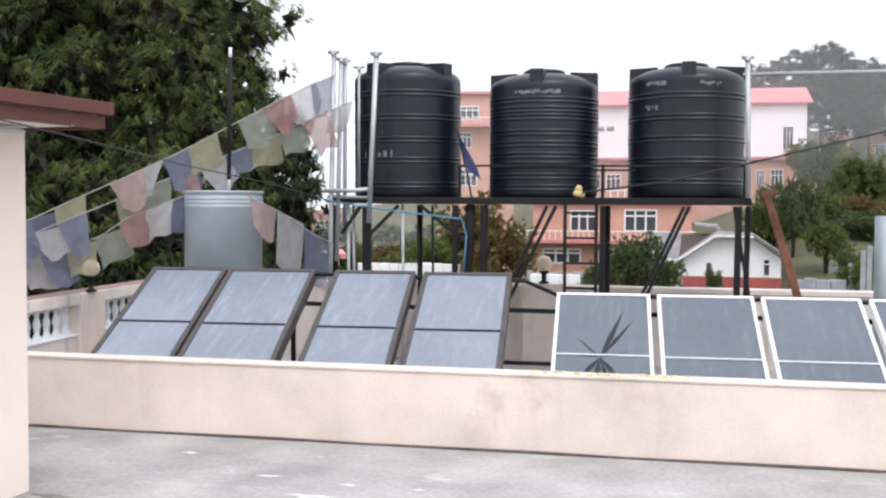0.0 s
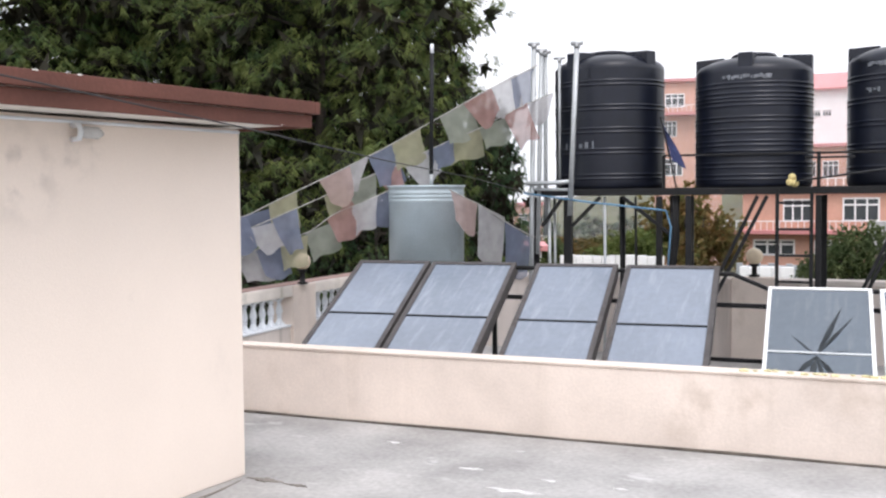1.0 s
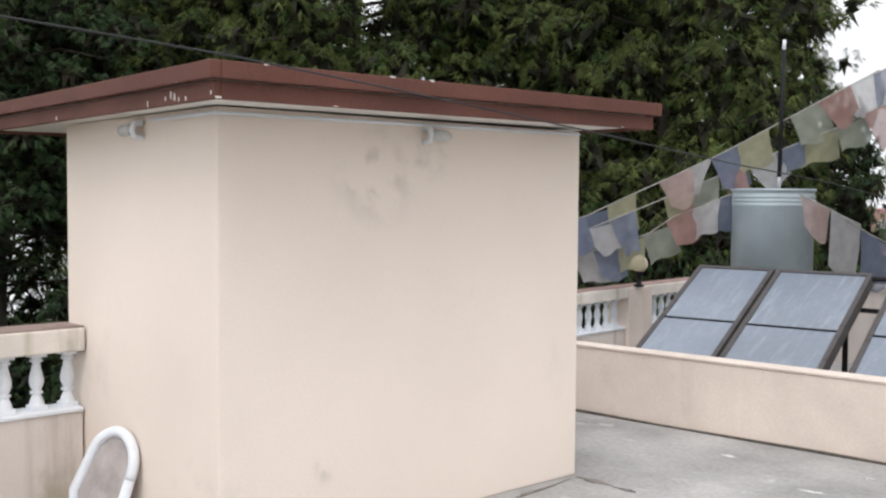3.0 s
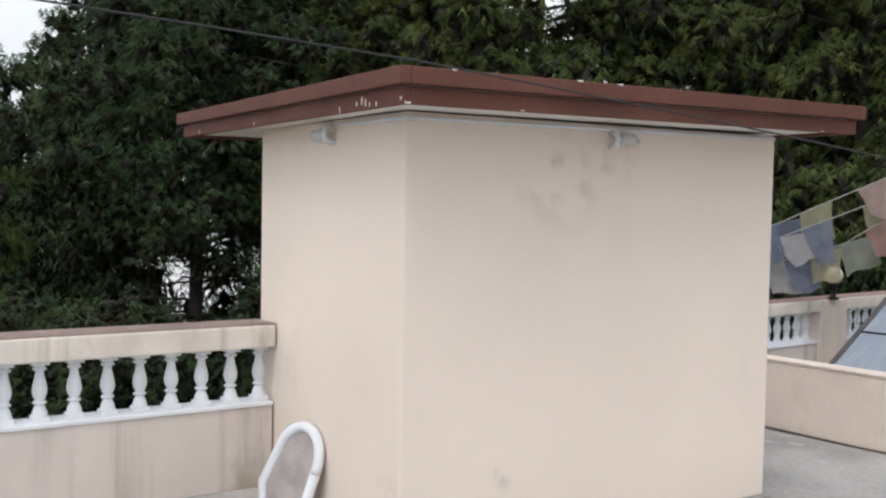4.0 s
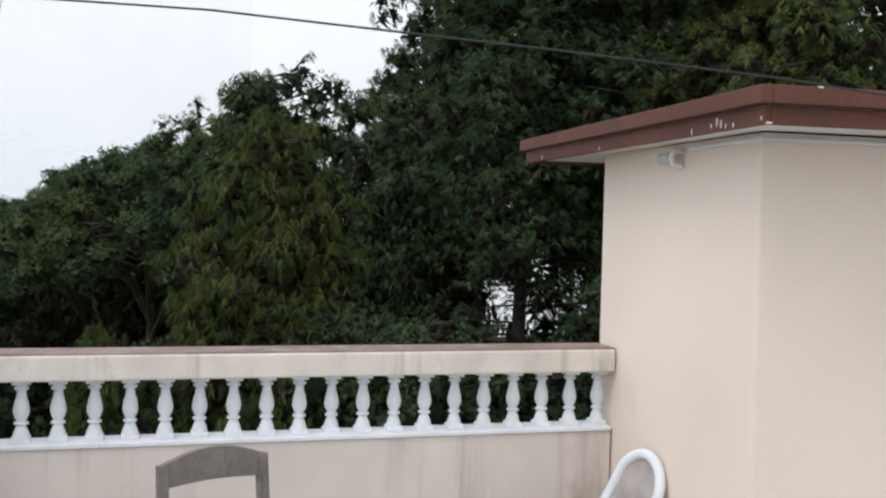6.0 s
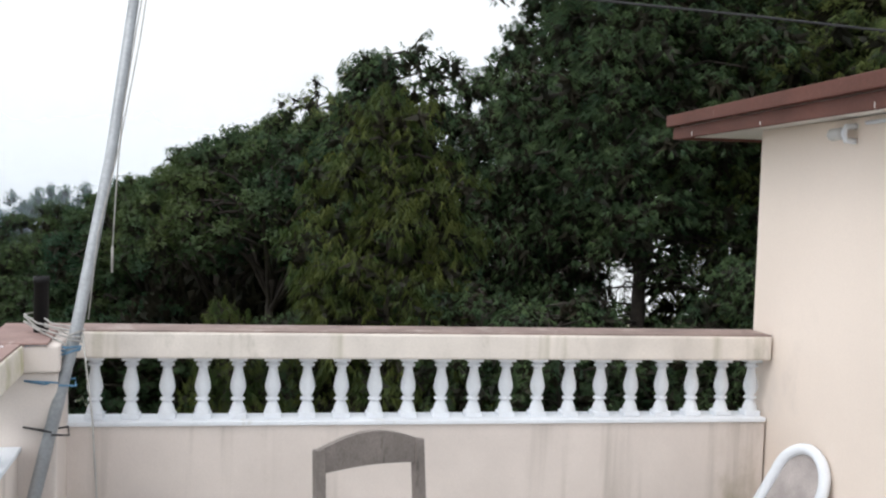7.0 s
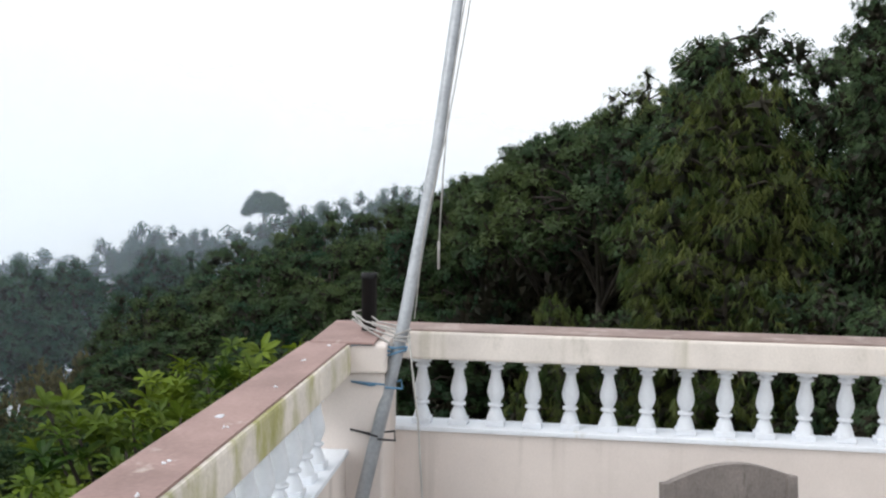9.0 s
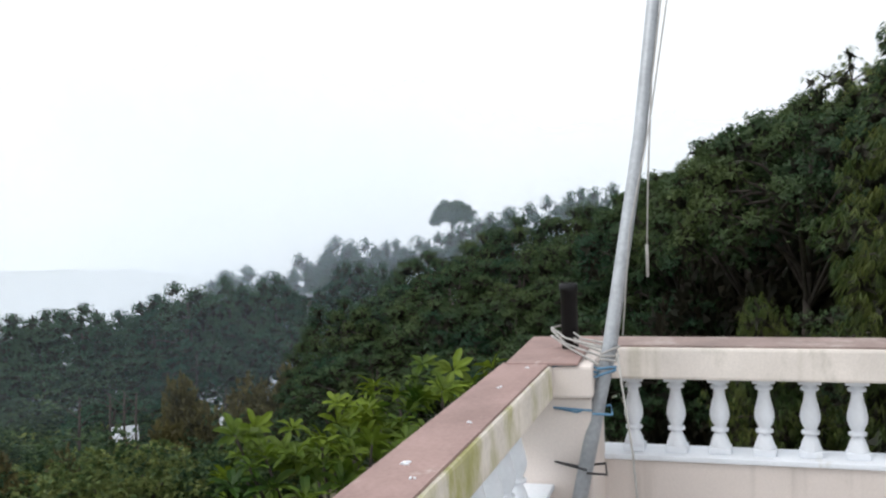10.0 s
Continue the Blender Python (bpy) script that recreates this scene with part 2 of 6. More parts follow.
M = {
    "plaster": mat_of("cream_plaster", (0.74, 0.643, 0.572), 0.9, var=0.09, scale=2.2, fine=60, bump=0.18, spots=(1.5, 0.54, 0.78, (0.54, 0.45, 0.38), (1, 1, 0.8)), streak=0.12, dirt=(0.36, 0.30, 0.24), spec=0.2),
    "weathered": mat_of("weathered_plaster", (0.68, 0.612, 0.567), 0.92, var=0.09, scale=1.8, fine=160, bump=0.10, spots=(1.6, 0.56, 0.78, (0.42, 0.37, 0.29), (1, 1, 0.6)), streak=0.55, dirt=(0.24, 0.215, 0.18), spec=0.2),
    "rail": mat_of("rail_paint", (0.70, 0.645, 0.59), 0.9, var=0.12, scale=3.5, fine=140, bump=0.12, spots=(3.0, 0.55, 0.75, (0.38, 0.36, 0.30), (1, 1, 0.5)), streak=0.85, dirt=(0.24, 0.23, 0.12), spec=0.2),
    "mossy_rail": mat_of("mossy_rail_paint", (0.70, 0.645, 0.575), 0.92, var=0.14, scale=3.0, fine=60, bump=0.3, spots=(3.2, 0.50, 0.68, (0.40, 0.385, 0.16), (1, 1, 0.45)), streak=1.0, dirt=(0.30, 0.29, 0.11), spec=0.2),
    "pole": mat_of("weathered_pole_steel", (0.36, 0.38, 0.40), 0.5, 0.4, var=0.22, scale=5, fine=60, bump=0.1, spots=(5, 0.55, 0.75, (0.20, 0.20, 0.20), (1, 1, 0.3))),
    "cap": mat_of("red_oxide_cap", (0.30, 0.205, 0.185), 0.85, var=0.18, scale=4, fine=80, bump=0.2, spots=(5, 0.60, 0.72, (0.52, 0.45, 0.40), (1, 1, 1)), spec=0.25),
    "faded_cap": mat_of("faded_cap_paint", (0.27, 0.205, 0.185), 0.9, var=0.2, scale=4, fine=80, bump=0.2, spots=(6, 0.54, 0.70, (0.38, 0.32, 0.29), (1, 1, 1)), spec=0.2),
    "white": mat_of("white_paint", (0.755, 0.785, 0.825), 0.65, var=0.06, scale=5, fine=60, bump=0.15, spots=(4, 0.62, 0.8, (0.5, 0.48, 0.42), (1, 1, 0.6)), spec=0.3),
    "floor": mat_of("screed_floor", (0.375, 0.368, 0.36), 0.8, var=0.24, scale=1.6, fine=28, bump=0.25, spots=(2.6, 0.60, 0.70, (0.55, 0.545, 0.54), (0.7, 1.6, 1)), spec=0.35),
    "fascia": mat_of("brown_fascia_paint", (0.125, 0.050, 0.037), 0.7, var=0.16, scale=2.5, fine=50, bump=0.2, spots=(11, 0.685, 0.70, (0.55, 0.5, 0.47), (1, 1, 0.6)), spec=0.3),
    "soffit": mat_of("white_soffit", (0.72, 0.70, 0.66), 0.85, var=0.06, scale=2, fine=60),
    "tank": mat_of("black_plastic", (0.005, 0.007, 0.015), 0.36, var=0.3, scale=2, fine=25, bump=0.05, spots=(2.5, 0.66, 0.85, (0.022, 0.025, 0.034), (1, 1, 0.35)), spec=0.42),
    "collector": mat_of("collector_glass", (0.19, 0.222, 0.275), 0.25, var=0.10, scale=1.2, fine=18, bump=0.0, spots=(5.0, 0.48, 0.78, (0.26, 0.295, 0.345), (3, 0.4, 0.4)), spec=0.8),
    "collector_dark": mat_of("clean_collector_glass", (0.095, 0.118, 0.145), 0.2, var=0.10, scale=1.2, fine=18, bump=0.0, spots=(5.0, 0.5, 0.8, (0.14, 0.165, 0.19), (3, 0.4, 0.4)), spec=0.7),
    "alu": mat_of("grey_aluminium", (0.42, 0.43, 0.44), 0.45, 0.6, var=0.15, scale=6, fine=60, spots=(6, 0.55, 0.75, (0.16, 0.15, 0.14), (1, 1, 1))),
    "dark_frame": mat_of("dirty_collector_frame", (0.085, 0.078, 0.078), 0.7, 0.2, var=0.3, scale=5, fine=40, spots=(5, 0.5, 0.7, (0.06, 0.05, 0.045), (1, 1, 1))),
    "white_frame": mat_of("white_frame_paint", (0.82, 0.82, 0.82), 0.45, var=0.05, scale=6, fine=60),
    "zinc": mat_of("galvanised_steel", (0.46, 0.48, 0.49), 0.5, 0.6, var=0.14, scale=5, fine=70, bump=0.08, spots=(6, 0.6, 0.8, (0.3, 0.29, 0.27), (1, 1, 0.4))),
    "zinc_tank": mat_of("pale_zinc_sheet", (0.40, 0.47, 0.50), 0.5, 0.35, var=0.08, scale=3, fine=50, bump=0.05, spots=(2.5, 0.55, 0.8, (0.30, 0.34, 0.36), (1, 1, 0.5))),
    "iron": mat_of("black_painted_iron", (0.010, 0.010, 0.011), 0.65, 0.0, var=0.3, scale=6, fine=60, spots=(7, 0.64, 0.78, (0.05, 0.03, 0.02), (1, 1, 1)), spec=0.3),
    "rust": mat_of("rusted_iron", (0.15, 0.062, 0.036), 0.9, 0.0, var=0.4, scale=6, fine=50, bump=0.4, spots=(9, 0.55, 0.7, (0.06, 0.03, 0.022), (1, 1, 0.4))),
    "pvc": mat_of("pale_pipe", (0.62, 0.64, 0.65), 0.4, 0.2, var=0.1, scale=6, fine=50),
    "wood": mat_of("grey_weathered_wood", (0.19, 0.165, 0.15), 0.85, var=0.22, scale=9, fine=110, bump=0.35, spots=(9, 0.55, 0.75, (0.09, 0.08, 0.07), (1, 6, 1))),
    "cable": mat_of("black_cable", (0.02, 0.02, 0.022), 0.6, var=0.2),
    "rope": mat_of("pale_rope", (0.36, 0.35, 0.33), 0.9, var=0.2, scale=20, fine=200),
    "blue_rope": mat_of("blue_rope", (0.10, 0.22, 0.34), 0.8, var=0.2, scale=20, fine=200),
    "globe": mat_of("cream_globe", (0.70, 0.58, 0.42), 0.35, var=0.06),
    "seam": mat_of("dark_seam", (0.10, 0.085, 0.07), 0.95, var=0.4, scale=8, fine=60),
    "bark": mat_of("pine_bark", (0.050, 0.041, 0.034), 0.95, var=0.35, scale=4, fine=25, bump=0.6),
    "mesh_panel": mat_of("grey_woven_panel", (0.40, 0.36, 0.345), 0.85, var=0.2, scale=8, fine=160, bump=0.4),
    "lamp_glass": mat_of("milky_lamp_glass", (0.55, 0.55, 0.54), 0.25, var=0.1),
    "grass": mat_of("rough_grass", (0.085, 0.088, 0.042), 0.95, var=0.35, scale=0.25, fine=3.0, bump=0.3, spots=(0.12, 0.5, 0.7, (0.14, 0.115, 0.07), (1, 1, 1))),
    "pine": leaf_mat("pine_needles", (0.050, 0.090, 0.031), (0.170, 0.195, 0.058), 1.6),
    "pine_dark": leaf_mat("dark_pine_needles", (0.029, 0.060, 0.031), (0.086, 0.130, 0.052), 1.6),
    "pine_light": leaf_mat("yellow_green_needles", (0.034, 0.060, 0.015), (0.100, 0.116, 0.026), 1.4),
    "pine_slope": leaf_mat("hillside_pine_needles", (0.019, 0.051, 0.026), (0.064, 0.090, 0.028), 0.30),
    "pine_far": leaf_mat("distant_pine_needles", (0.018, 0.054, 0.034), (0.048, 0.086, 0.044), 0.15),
    "shrub": leaf_mat("glossy_shrub_leaves", (0.022, 0.056, 0.006), (0.125, 0.175, 0.015), 2.6, 0.25),
    "bush": leaf_mat("bush_leaves", (0.065, 0.095, 0.040), (0.12, 0.145, 0.06), 1.2),
    "bush_light": leaf_mat("bright_bush_leaves", (0.085, 0.125, 0.035), (0.16, 0.185, 0.055), 1.2),
    "bush_olive": leaf_mat("dull_olive_leaves", (0.075, 0.068, 0.030), (0.13, 0.115, 0.045), 1.0),
    # Near-black: shade inside crowns and under pines, put into the leaf colour.
    "shade_fill": leaf_mat("dark_shade_fill", (0.020, 0.021, 0.014), (0.036, 0.030, 0.020), 1.5),
    "autumn": leaf_mat("yellowing_leaves", (0.13, 0.135, 0.045), (0.20, 0.115, 0.045), 1.0),
}


def smudges(m, places, tint, fac):
    """Hand-sized damp smudges on a wall, at given places."""
    n, l = m.node_tree.nodes, m.node_tree.links
    bs = n["Principled BSDF"]
    prev = bs.inputs["Base Color"].links[0].from_socket
    geo = n.new("ShaderNodeNewGeometry")
    nz = n.new("ShaderNodeTexNoise")
    nz.inputs["Scale"].default_value, nz.inputs["Detail"].default_value = 7, 6
    l.new(geo.outputs["Position"], nz.inputs["Vector"])
    for p, r in places:
        ds = n.new("ShaderNodeVectorMath")
        ds.operation = "DISTANCE"
        ds.inputs[1].default_value = p
        l.new(geo.outputs["Position"], ds.inputs[0])
        mr = n.new("ShaderNodeMapRange")
        mr.interpolation_type = "SMOOTHSTEP"
        mr.inputs["From Min"].default_value, mr.inputs["From Max"].default_value = r, 0.0
        l.new(ds.outputs["Value"], mr.inputs["Value"])
        cut = n.new("ShaderNodeMapRange")
        cut.interpolation_type = "SMOOTHSTEP"
        cut.inputs["From Min"].default_value, cut.inputs["From Max"].default_value, cut.inputs["To Max"].default_value = 0.45, 0.68, fac
        l.new(nz.outputs["Fac"], cut.inputs["Value"])
        mu = n.new("ShaderNodeMath")
        mu.operation = "MULTIPLY"
        l.new(mr.outputs["Result"], mu.inputs[0])
        l.new(cut.outputs["Result"], mu.inputs[1])
        mx = n.new("ShaderNodeMix")
        mx.data_type = "RGBA"
        l.new(mu.outputs[0], mx.inputs["Factor"])
        l.new(prev, mx.inputs["A"])
        mx.inputs["B"].default_value = (*tint, 1)
        prev = mx.outputs["Result"]
    l.new(prev, bs.inputs["Base Color"])


M["hut_plaster"] = mat_of("hut_plaster", (0.80, 0.70, 0.618), 0.9, var=0.035, scale=1.1, fine=90, bump=0.12, spots=(0.8, 0.6, 0.85, (0.60, 0.53, 0.48), (1, 1, 0.7)), spec=0.2)
smudges(M["hut_plaster"], [((-3.60, 3.61, 1.75), 0.34), ((-3.56, 3.95, 1.87), 0.20), ((-3.53, 4.25, 1.2), 0.12), ((-3.62, 3.3, 0.35), 0.12), ((-3.9, 2.75, 0.1), 0.4)], (0.42, 0.37, 0.33), 0.55)

# ---- the roof terrace ----
HUT = Matrix.Translation((-3.424, 5.10, 0)) @ pose(0, 0, 0, 0, 0, -6.85)   # origin at the foot of the hut's far front corner
LOW_Y = 6.62

bm = B()
box(bm, -5.75, 7.5, -1.02, LOW_Y + 0.06, -0.3, 0.0)
solid("floor", bm, M["floor"], "grey cement screed terrace floor with pale patches", "floor", "structure")
bm = B()
box(bm, -6.18, 7.5, LOW_Y + 0.07, 12.6, -0.6, -0.27)
solid("floor_back", bm, M["floor"], "lower grey cement roof deck behind the low wall", "floor", "structure")
bm = B()
box(bm, -5.0, 7.5, LOW_Y, LOW_Y + 0.14, -0.27, 0.505, 0.012)
box(bm, -5.02, 7.5, LOW_Y - 0.012, LOW_Y + 0.152, 0.506, 0.522, 0.004)
solid("wall_low", bm, M["plaster"], "low cream plastered wall across the terrace", "wall", "structure")
bm = B()
tube(bm, [(-4.95 + k * 0.6, LOW_Y - 0.012, 0.006 + 0.004 * math.sin(k * 2.1)) for k in range(20)], 0.012, 5)
solid("trim", bm, M["seam"], "thin dark seam along the foot of the low wall", "seam", "structure")
bm = B()
box(bm, -6.15, 7.4, -1.0, 12.5, -7.5, -0.62)
solid("wall_building", bm, M["weathered"], "plastered storeys below the roof terrace", "wall", "structure")


def hut():
    h = thing("rooftop_hut", "cream plastered stair hut with a flat brown-edged roof", "hut", HUT)
    bm = B()
    box(bm, -1.70, 0.0, -2.37, 0.0, 0.0, 2.030, 0.012)
    part("wall", bm, M["hut_plaster"], h, "smooth cream plaster walls with faint damp stains")
    tilt = Matrix(((1, 0, 0, 0), (0, 1, 0, 0), (0.005, 0.005, 1, 0.014), (0, 0, 0, 1)))
    bm = B()
    box(bm, -2.42, 0.36, -2.57, 0.15, 2.034, 2.150, 0, tilt)
    part("roof", bm, M["soffit"], h, "pale concrete roof slab")
    x0, x1, y0, y1 = -2.45, 0.39, -2.60, 0.18
    for (a, b, c, d) in ((x0, x1, y0, y0 + 0.03), (x0, x1, y1 - 0.03, y1), (x0, x0 + 0.03, y0 + 0.031, y1 - 0.031), (x1 - 0.03, x1, y0 + 0.031, y1 - 0.031)):
        bm = B()
        box(bm, a, b, c, d, 2.016, 2.088, 0.004, tilt)
        part("fascia_board", bm, M["fascia"], h, "brown painted lower fascia, chipped white in spots")
    x0, x1, y0, y1 = -2.485, 0.425, -2.635, 0.215
    for (a, b, c, d) in ((x0, x1, y0, y0 + 0.05), (x0, x1, y1 - 0.05, y1), (x0, x0 + 0.05, y0 + 0.051, y1 - 0.051), (x1 - 0.05, x1, y0 + 0.051, y1 - 0.051)):
        bm = B()
        box(bm, a, b, c, d, 2.093, 2.164, 0.006, tilt)
        part("drip_edge", bm, M["fascia"], h, "brown painted upper roof edge")
    rr = random.Random(4)
    bm = B()
    for k in range(9):
        x = rr.uniform(-2.3, 0.30) if k > 3 else (0.10, 0.16, -0.02, 0.37)[k]
        z, w, t = rr.uniform(2.018, 2.04), rr.uniform(0.003, 0.007), rr.uniform(0.006, 0.018)
        for q in range(3):
            box(bm, x - w * rr.uniform(0.4, 1), x + w * rr.uniform(0.4, 1), -2.602, -2.598, z + t * q * 0.6, z + t * (q * 0.6 + 0.7), 0, tilt)
    for k in range(3):
        y, w = rr.uniform(-2.5, 0.0) if k else -2.58, rr.uniform(0.006, 0.018)
        box(bm, 0.388, 0.392, y - w, y + w, 2.018, 2.018 + rr.uniform(0.003, 0.009), 0, tilt)
        y = rr.uniform(-2.5, 0.1)
        box(bm, 0.36, 0.4265, y - w, y + w, 2.159, 2.1655, 0.001, tilt)
    tagged(part("paint_chip", bm, M["soffit"], h), "pale plaster showing through chipped paint", "", "", "stuff")
    bm = B()
    tube(bm, [(0.012, -0.02, 2.012), (0.012, -2.38, 2.0)], 0.009, 6)
    tube(bm, [(0.012, -2.382, 2.0), (-0.62, -2.382, 1.998)], 0.009, 6)
    part("conduit", bm, M["white"], h, "thin white conduit along the wall top")
    return h


hut()


def wall_lamp(m, s=1):
    w = thing("wall_lamp", "white tubular wall lamp with bent bracket under the eave", "lamp", m, "lamps on the hut")
    bm = B()
    tube(bm, [(0, 0, 0.035), (0, -0.05, 0.03), (0, -0.06, 0.0), (0, -0.05, -0.03), (0, 0, -0.035)], 0.014, 8)
    part("bracket", bm, M["white"], w)
    bm = B()
    tube(bm, [(-0.01 * s, -0.055, 0), (-0.03 * s, -0.056, 0), (-0.10 * s, -0.06, -0.002), (-0.13 * s, -0.06, -0.003)], [0.02, 0.03, 0.03, 0.012], 10)
    part("lamp_glass", bm, M["lamp_glass"], w, "milky glass tube")
    return w


wall_lamp(HUT @ pose(-0.72, -2.372, 1.955))
wall_lamp(HUT @ pose(0.003, -1.20, 1.955, 0, 0, 90), -1)

# parapets with turned balusters; local x runs along the wall, y outwards
BH = 0.312
BAL = [(0.041, 0.07), (0.040, 0.10), (0.035, 0.16), (0.028, 0.22), (0.021, 0.265), (0.021, 0.275), (0.034, 0.283), (0.034, 0.318), (0.021, 0.326), (0.024, 0.35), (0.034, 0.42), (0.0385, 0.48), (0.0375, 0.54),
       (0.032, 0.63), (0.025, 0.71), (0.0215, 0.78), (0.0215, 0.825), (0.034, 0.833), (0.034, 0.868), (0.023, 0.876), (0.032, 0.915), (0.034, 0.93)]


def baluster_mesh():
    bm = B()
    lathe(bm, [(r, z * BH) for r, z in BAL], 14)
    box(bm, -0.043, 0.043, -0.043, 0.043, 0.0, 0.026, 0.004)
    box(bm, -0.043, 0.043, -0.043, 0.043, BH - 0.026, BH, 0.004)
    return to_mesh(bm, "baluster", M["white"])


BALUSTER = baluster_mesh()


def parapet(name, label, m, length, z0, rail_over=(0.04, 0.10), first=0.10, pitch=0.170, count=None, base_z=0.0, thick=0.17, rail="rail", cap="cap"):
    p = thing(name, label, "parapet", m, "", "structure")
    bm = B()
    box(bm, 0, length, 0, thick, base_z, z0 - 0.022, 0.006)
    part("base_wall", bm, M["weathered"], p, "cream plaster with grey water streaks")
    bm = B()
    box(bm, 0, length, -0.012, thick + 0.012, z0 - 0.022, z0, 0.005)
    part("sill", bm, M["white"], p)
    bm = B()
    box(bm, 0, length, -rail_over[0], thick + rail_over[1], z0 + BH, z0 + BH + 0.126, 0.012)
    part("rail", bm, M[rail], p, "cream top rail blotched with grime")
    bm = B()
    box(bm, 0, length, -rail_over[0] + 0.012, thick + rail_over[1] - 0.012, z0 + BH + 0.126, z0 + BH + 0.134)
    part("coping", bm, M[cap], p, "worn red-brown painted coping")
    n = count or int((length - first) / pitch)
    for k in range(n):
        piece("baluster", BALUSTER, p, pose(first + k * pitch, thick / 2, z0, 0, 0, 0))
    return p


# along the hut: from the corner pier to the hut's side wall
parapet("parapet_west", "cream balustrade with white turned balusters beside the hut", HUT @ pose(-1.34, -6.12, 0, 0, 0, 92), 3.74, 0.484, count=21, first=0.287, pitch=0.1702, rail_over=(0.04, 0.055), cap="faded_cap")
# along the terrace's near side
parapet("parapet_south", "cream balustrade with white turned balusters and mossy rail", pose(5.98, -1.16, 0, 0, 0, 178.1), 11.0, 0.484, rail_over=(0.02, 0.045), first=0.16, pitch=0.185, thick=0.13, rail="mossy_rail")
bm = B()
box(bm, -5.50, -5.02, -0.93, -0.64, 0.0, 0.80, 0.012)
box(bm, -5.64, -5.00, -0.94, -0.63, 0.802, 0.920, 0.012)
solid("pier_corner", bm, M["weathered"], "square plastered corner pier of the balustrades", "pier", "structure")
bm = B()
box(bm, -5.66, -4.99, -0.945, -0.68, 0.923, 0.934, 0.003)
solid("trim_corner", bm, M["cap"], "worn red-brown coping on the corner pier", "coping", "structure")

# far edge of the lower roof deck
parapet("parapet_far_side", "far cream balustrade beside the solar collectors", pose(-6.02, 7.0, 0, 0, 0, 90), 5.2, 0.225, rail_over=(0.03, 0.05), first=0.2, base_z=-0.27)
bm = B()
box(bm, -6.25, -5.98, 9.85, 10.35, -0.27, 0.66, 0.015)
solid("pier_side", bm, M["plaster"], "cream pier carrying a globe lamp", "pier", "structure")
bm = B()
box(bm, -6.1, 7.4, 12.2, 12.38, -0.27, 0.60, 0.01)
box(bm, -6.1, 7.4, 12.16, 12.42, 0.60, 0.66, 0.01)
solid("wall_back", bm, M["weathered"], "plain cream back parapet of the lower deck", "wall", "structure")
bm = B()
box(bm, -1.55, -1.05, 12.05, 12.19, -0.27, 0.69, 0.012)
solid("pier_back", bm, M["plaster"], "cream pier of the back parapet", "pier", "structure")


def globe_lamp(x, y, z, tall):
    g = thing("globe_lamp", "cream globe lamp on a short black post", "lamp", pose(x, y, z), "lamps on the parapet piers")
    bm = B()
    lathe(bm, [(0.06, 0.0), (0.06, 0.02), (0.03, 0.03), (0.03, tall - 0.03), (0.055, tall - 0.02), (0.055, tall)], 12)
    part("post", bm, M["iron"], g)
    bm = B()
    bmesh.ops.create_uvsphere(bm, u_segments=20, v_segments=12, radius=0.095)
    bmesh.ops.translate(bm, verts=bm.verts, vec=(0, 0, tall + 0.085))
    for f in bm.faces:
        f.smooth = True
    part("globe", bm, M["globe"], g)


globe_lamp(-5.98, 10.05, 0.66, 0.17)
globe_lamp(-1.30, 12.12, 0.69, 0.15)


# ---- water tanks on their stand ----
STAND_Z = 1.70


def water_tank(x, y, r, h, ribs, turn, tilt=0.0):
    t = thing("water_tank", "large ribbed black plastic water tank with scuffed lettering", "tank", pose(x, y, STAND_Z, 0, tilt, turn), "tanks on the iron stand")
    prof = [(r * 0.97, 0.0), (r, 0.03)]
    for z in ribs:
        for q in (z - 0.022, z + 0.022):
            prof += [(r, q - 0.016), (r, q - 0.012), (r + 0.008, q - 0.005), (r + 0.008, q + 0.005), (r, q + 0.012), (r, q + 0.016)]
    top = h * 0.855
    prof += [(r, top - 0.04), (r * 1.0, top), (r * 0.93, top + 0.05), (r * 0.72, top + 0.105), (r * 0.45, top + 0.14), (r * 0.36, top + 0.15)]
    bm = B()
    lathe(bm, prof, 48)
    part("tank_body", bm, M["tank"], t)
    bm = B()
    lathe(bm, [(r * 0.38, top + 0.145), (r * 0.39, top + 0.165), (r * 0.36, top + 0.185), (r * 0.08, top + 0.195), (r * 0.07, top + 0.21), (0.01, top + 0.212)], 32)
    part("lid", bm, M["tank"], t)
    for k in range(4):
        bm = B()
        prism(bm, [(r * 0.50, top + 0.06), (r * 0.99, top - 0.03), (r * 0.99, top + 0.145), (r * 0.50, top + 0.16)], "y", -0.07, 0.07)
        lug = part("lifting_lug", bm, M["tank"], t)
        lug.matrix_basis = pose(0, 0, 0, 0, 0, 90 * k)
    return t


water_tank(-2.76, 11.3, 0.595, 1.53, [0.13, 0.40, 0.62, 0.86, 1.12], 62, -0.6)
water_tank(-1.23, 11.3, 0.590, 1.40, [0.10, 0.22, 0.34, 0.44, 0.56, 0.68, 0.84, 0.92, 1.02], 88)
water_tank(0.29, 11.3, 0.605, 1.44, [0.16, 0.38, 0.60, 0.82, 1.04], 91, 0.3)


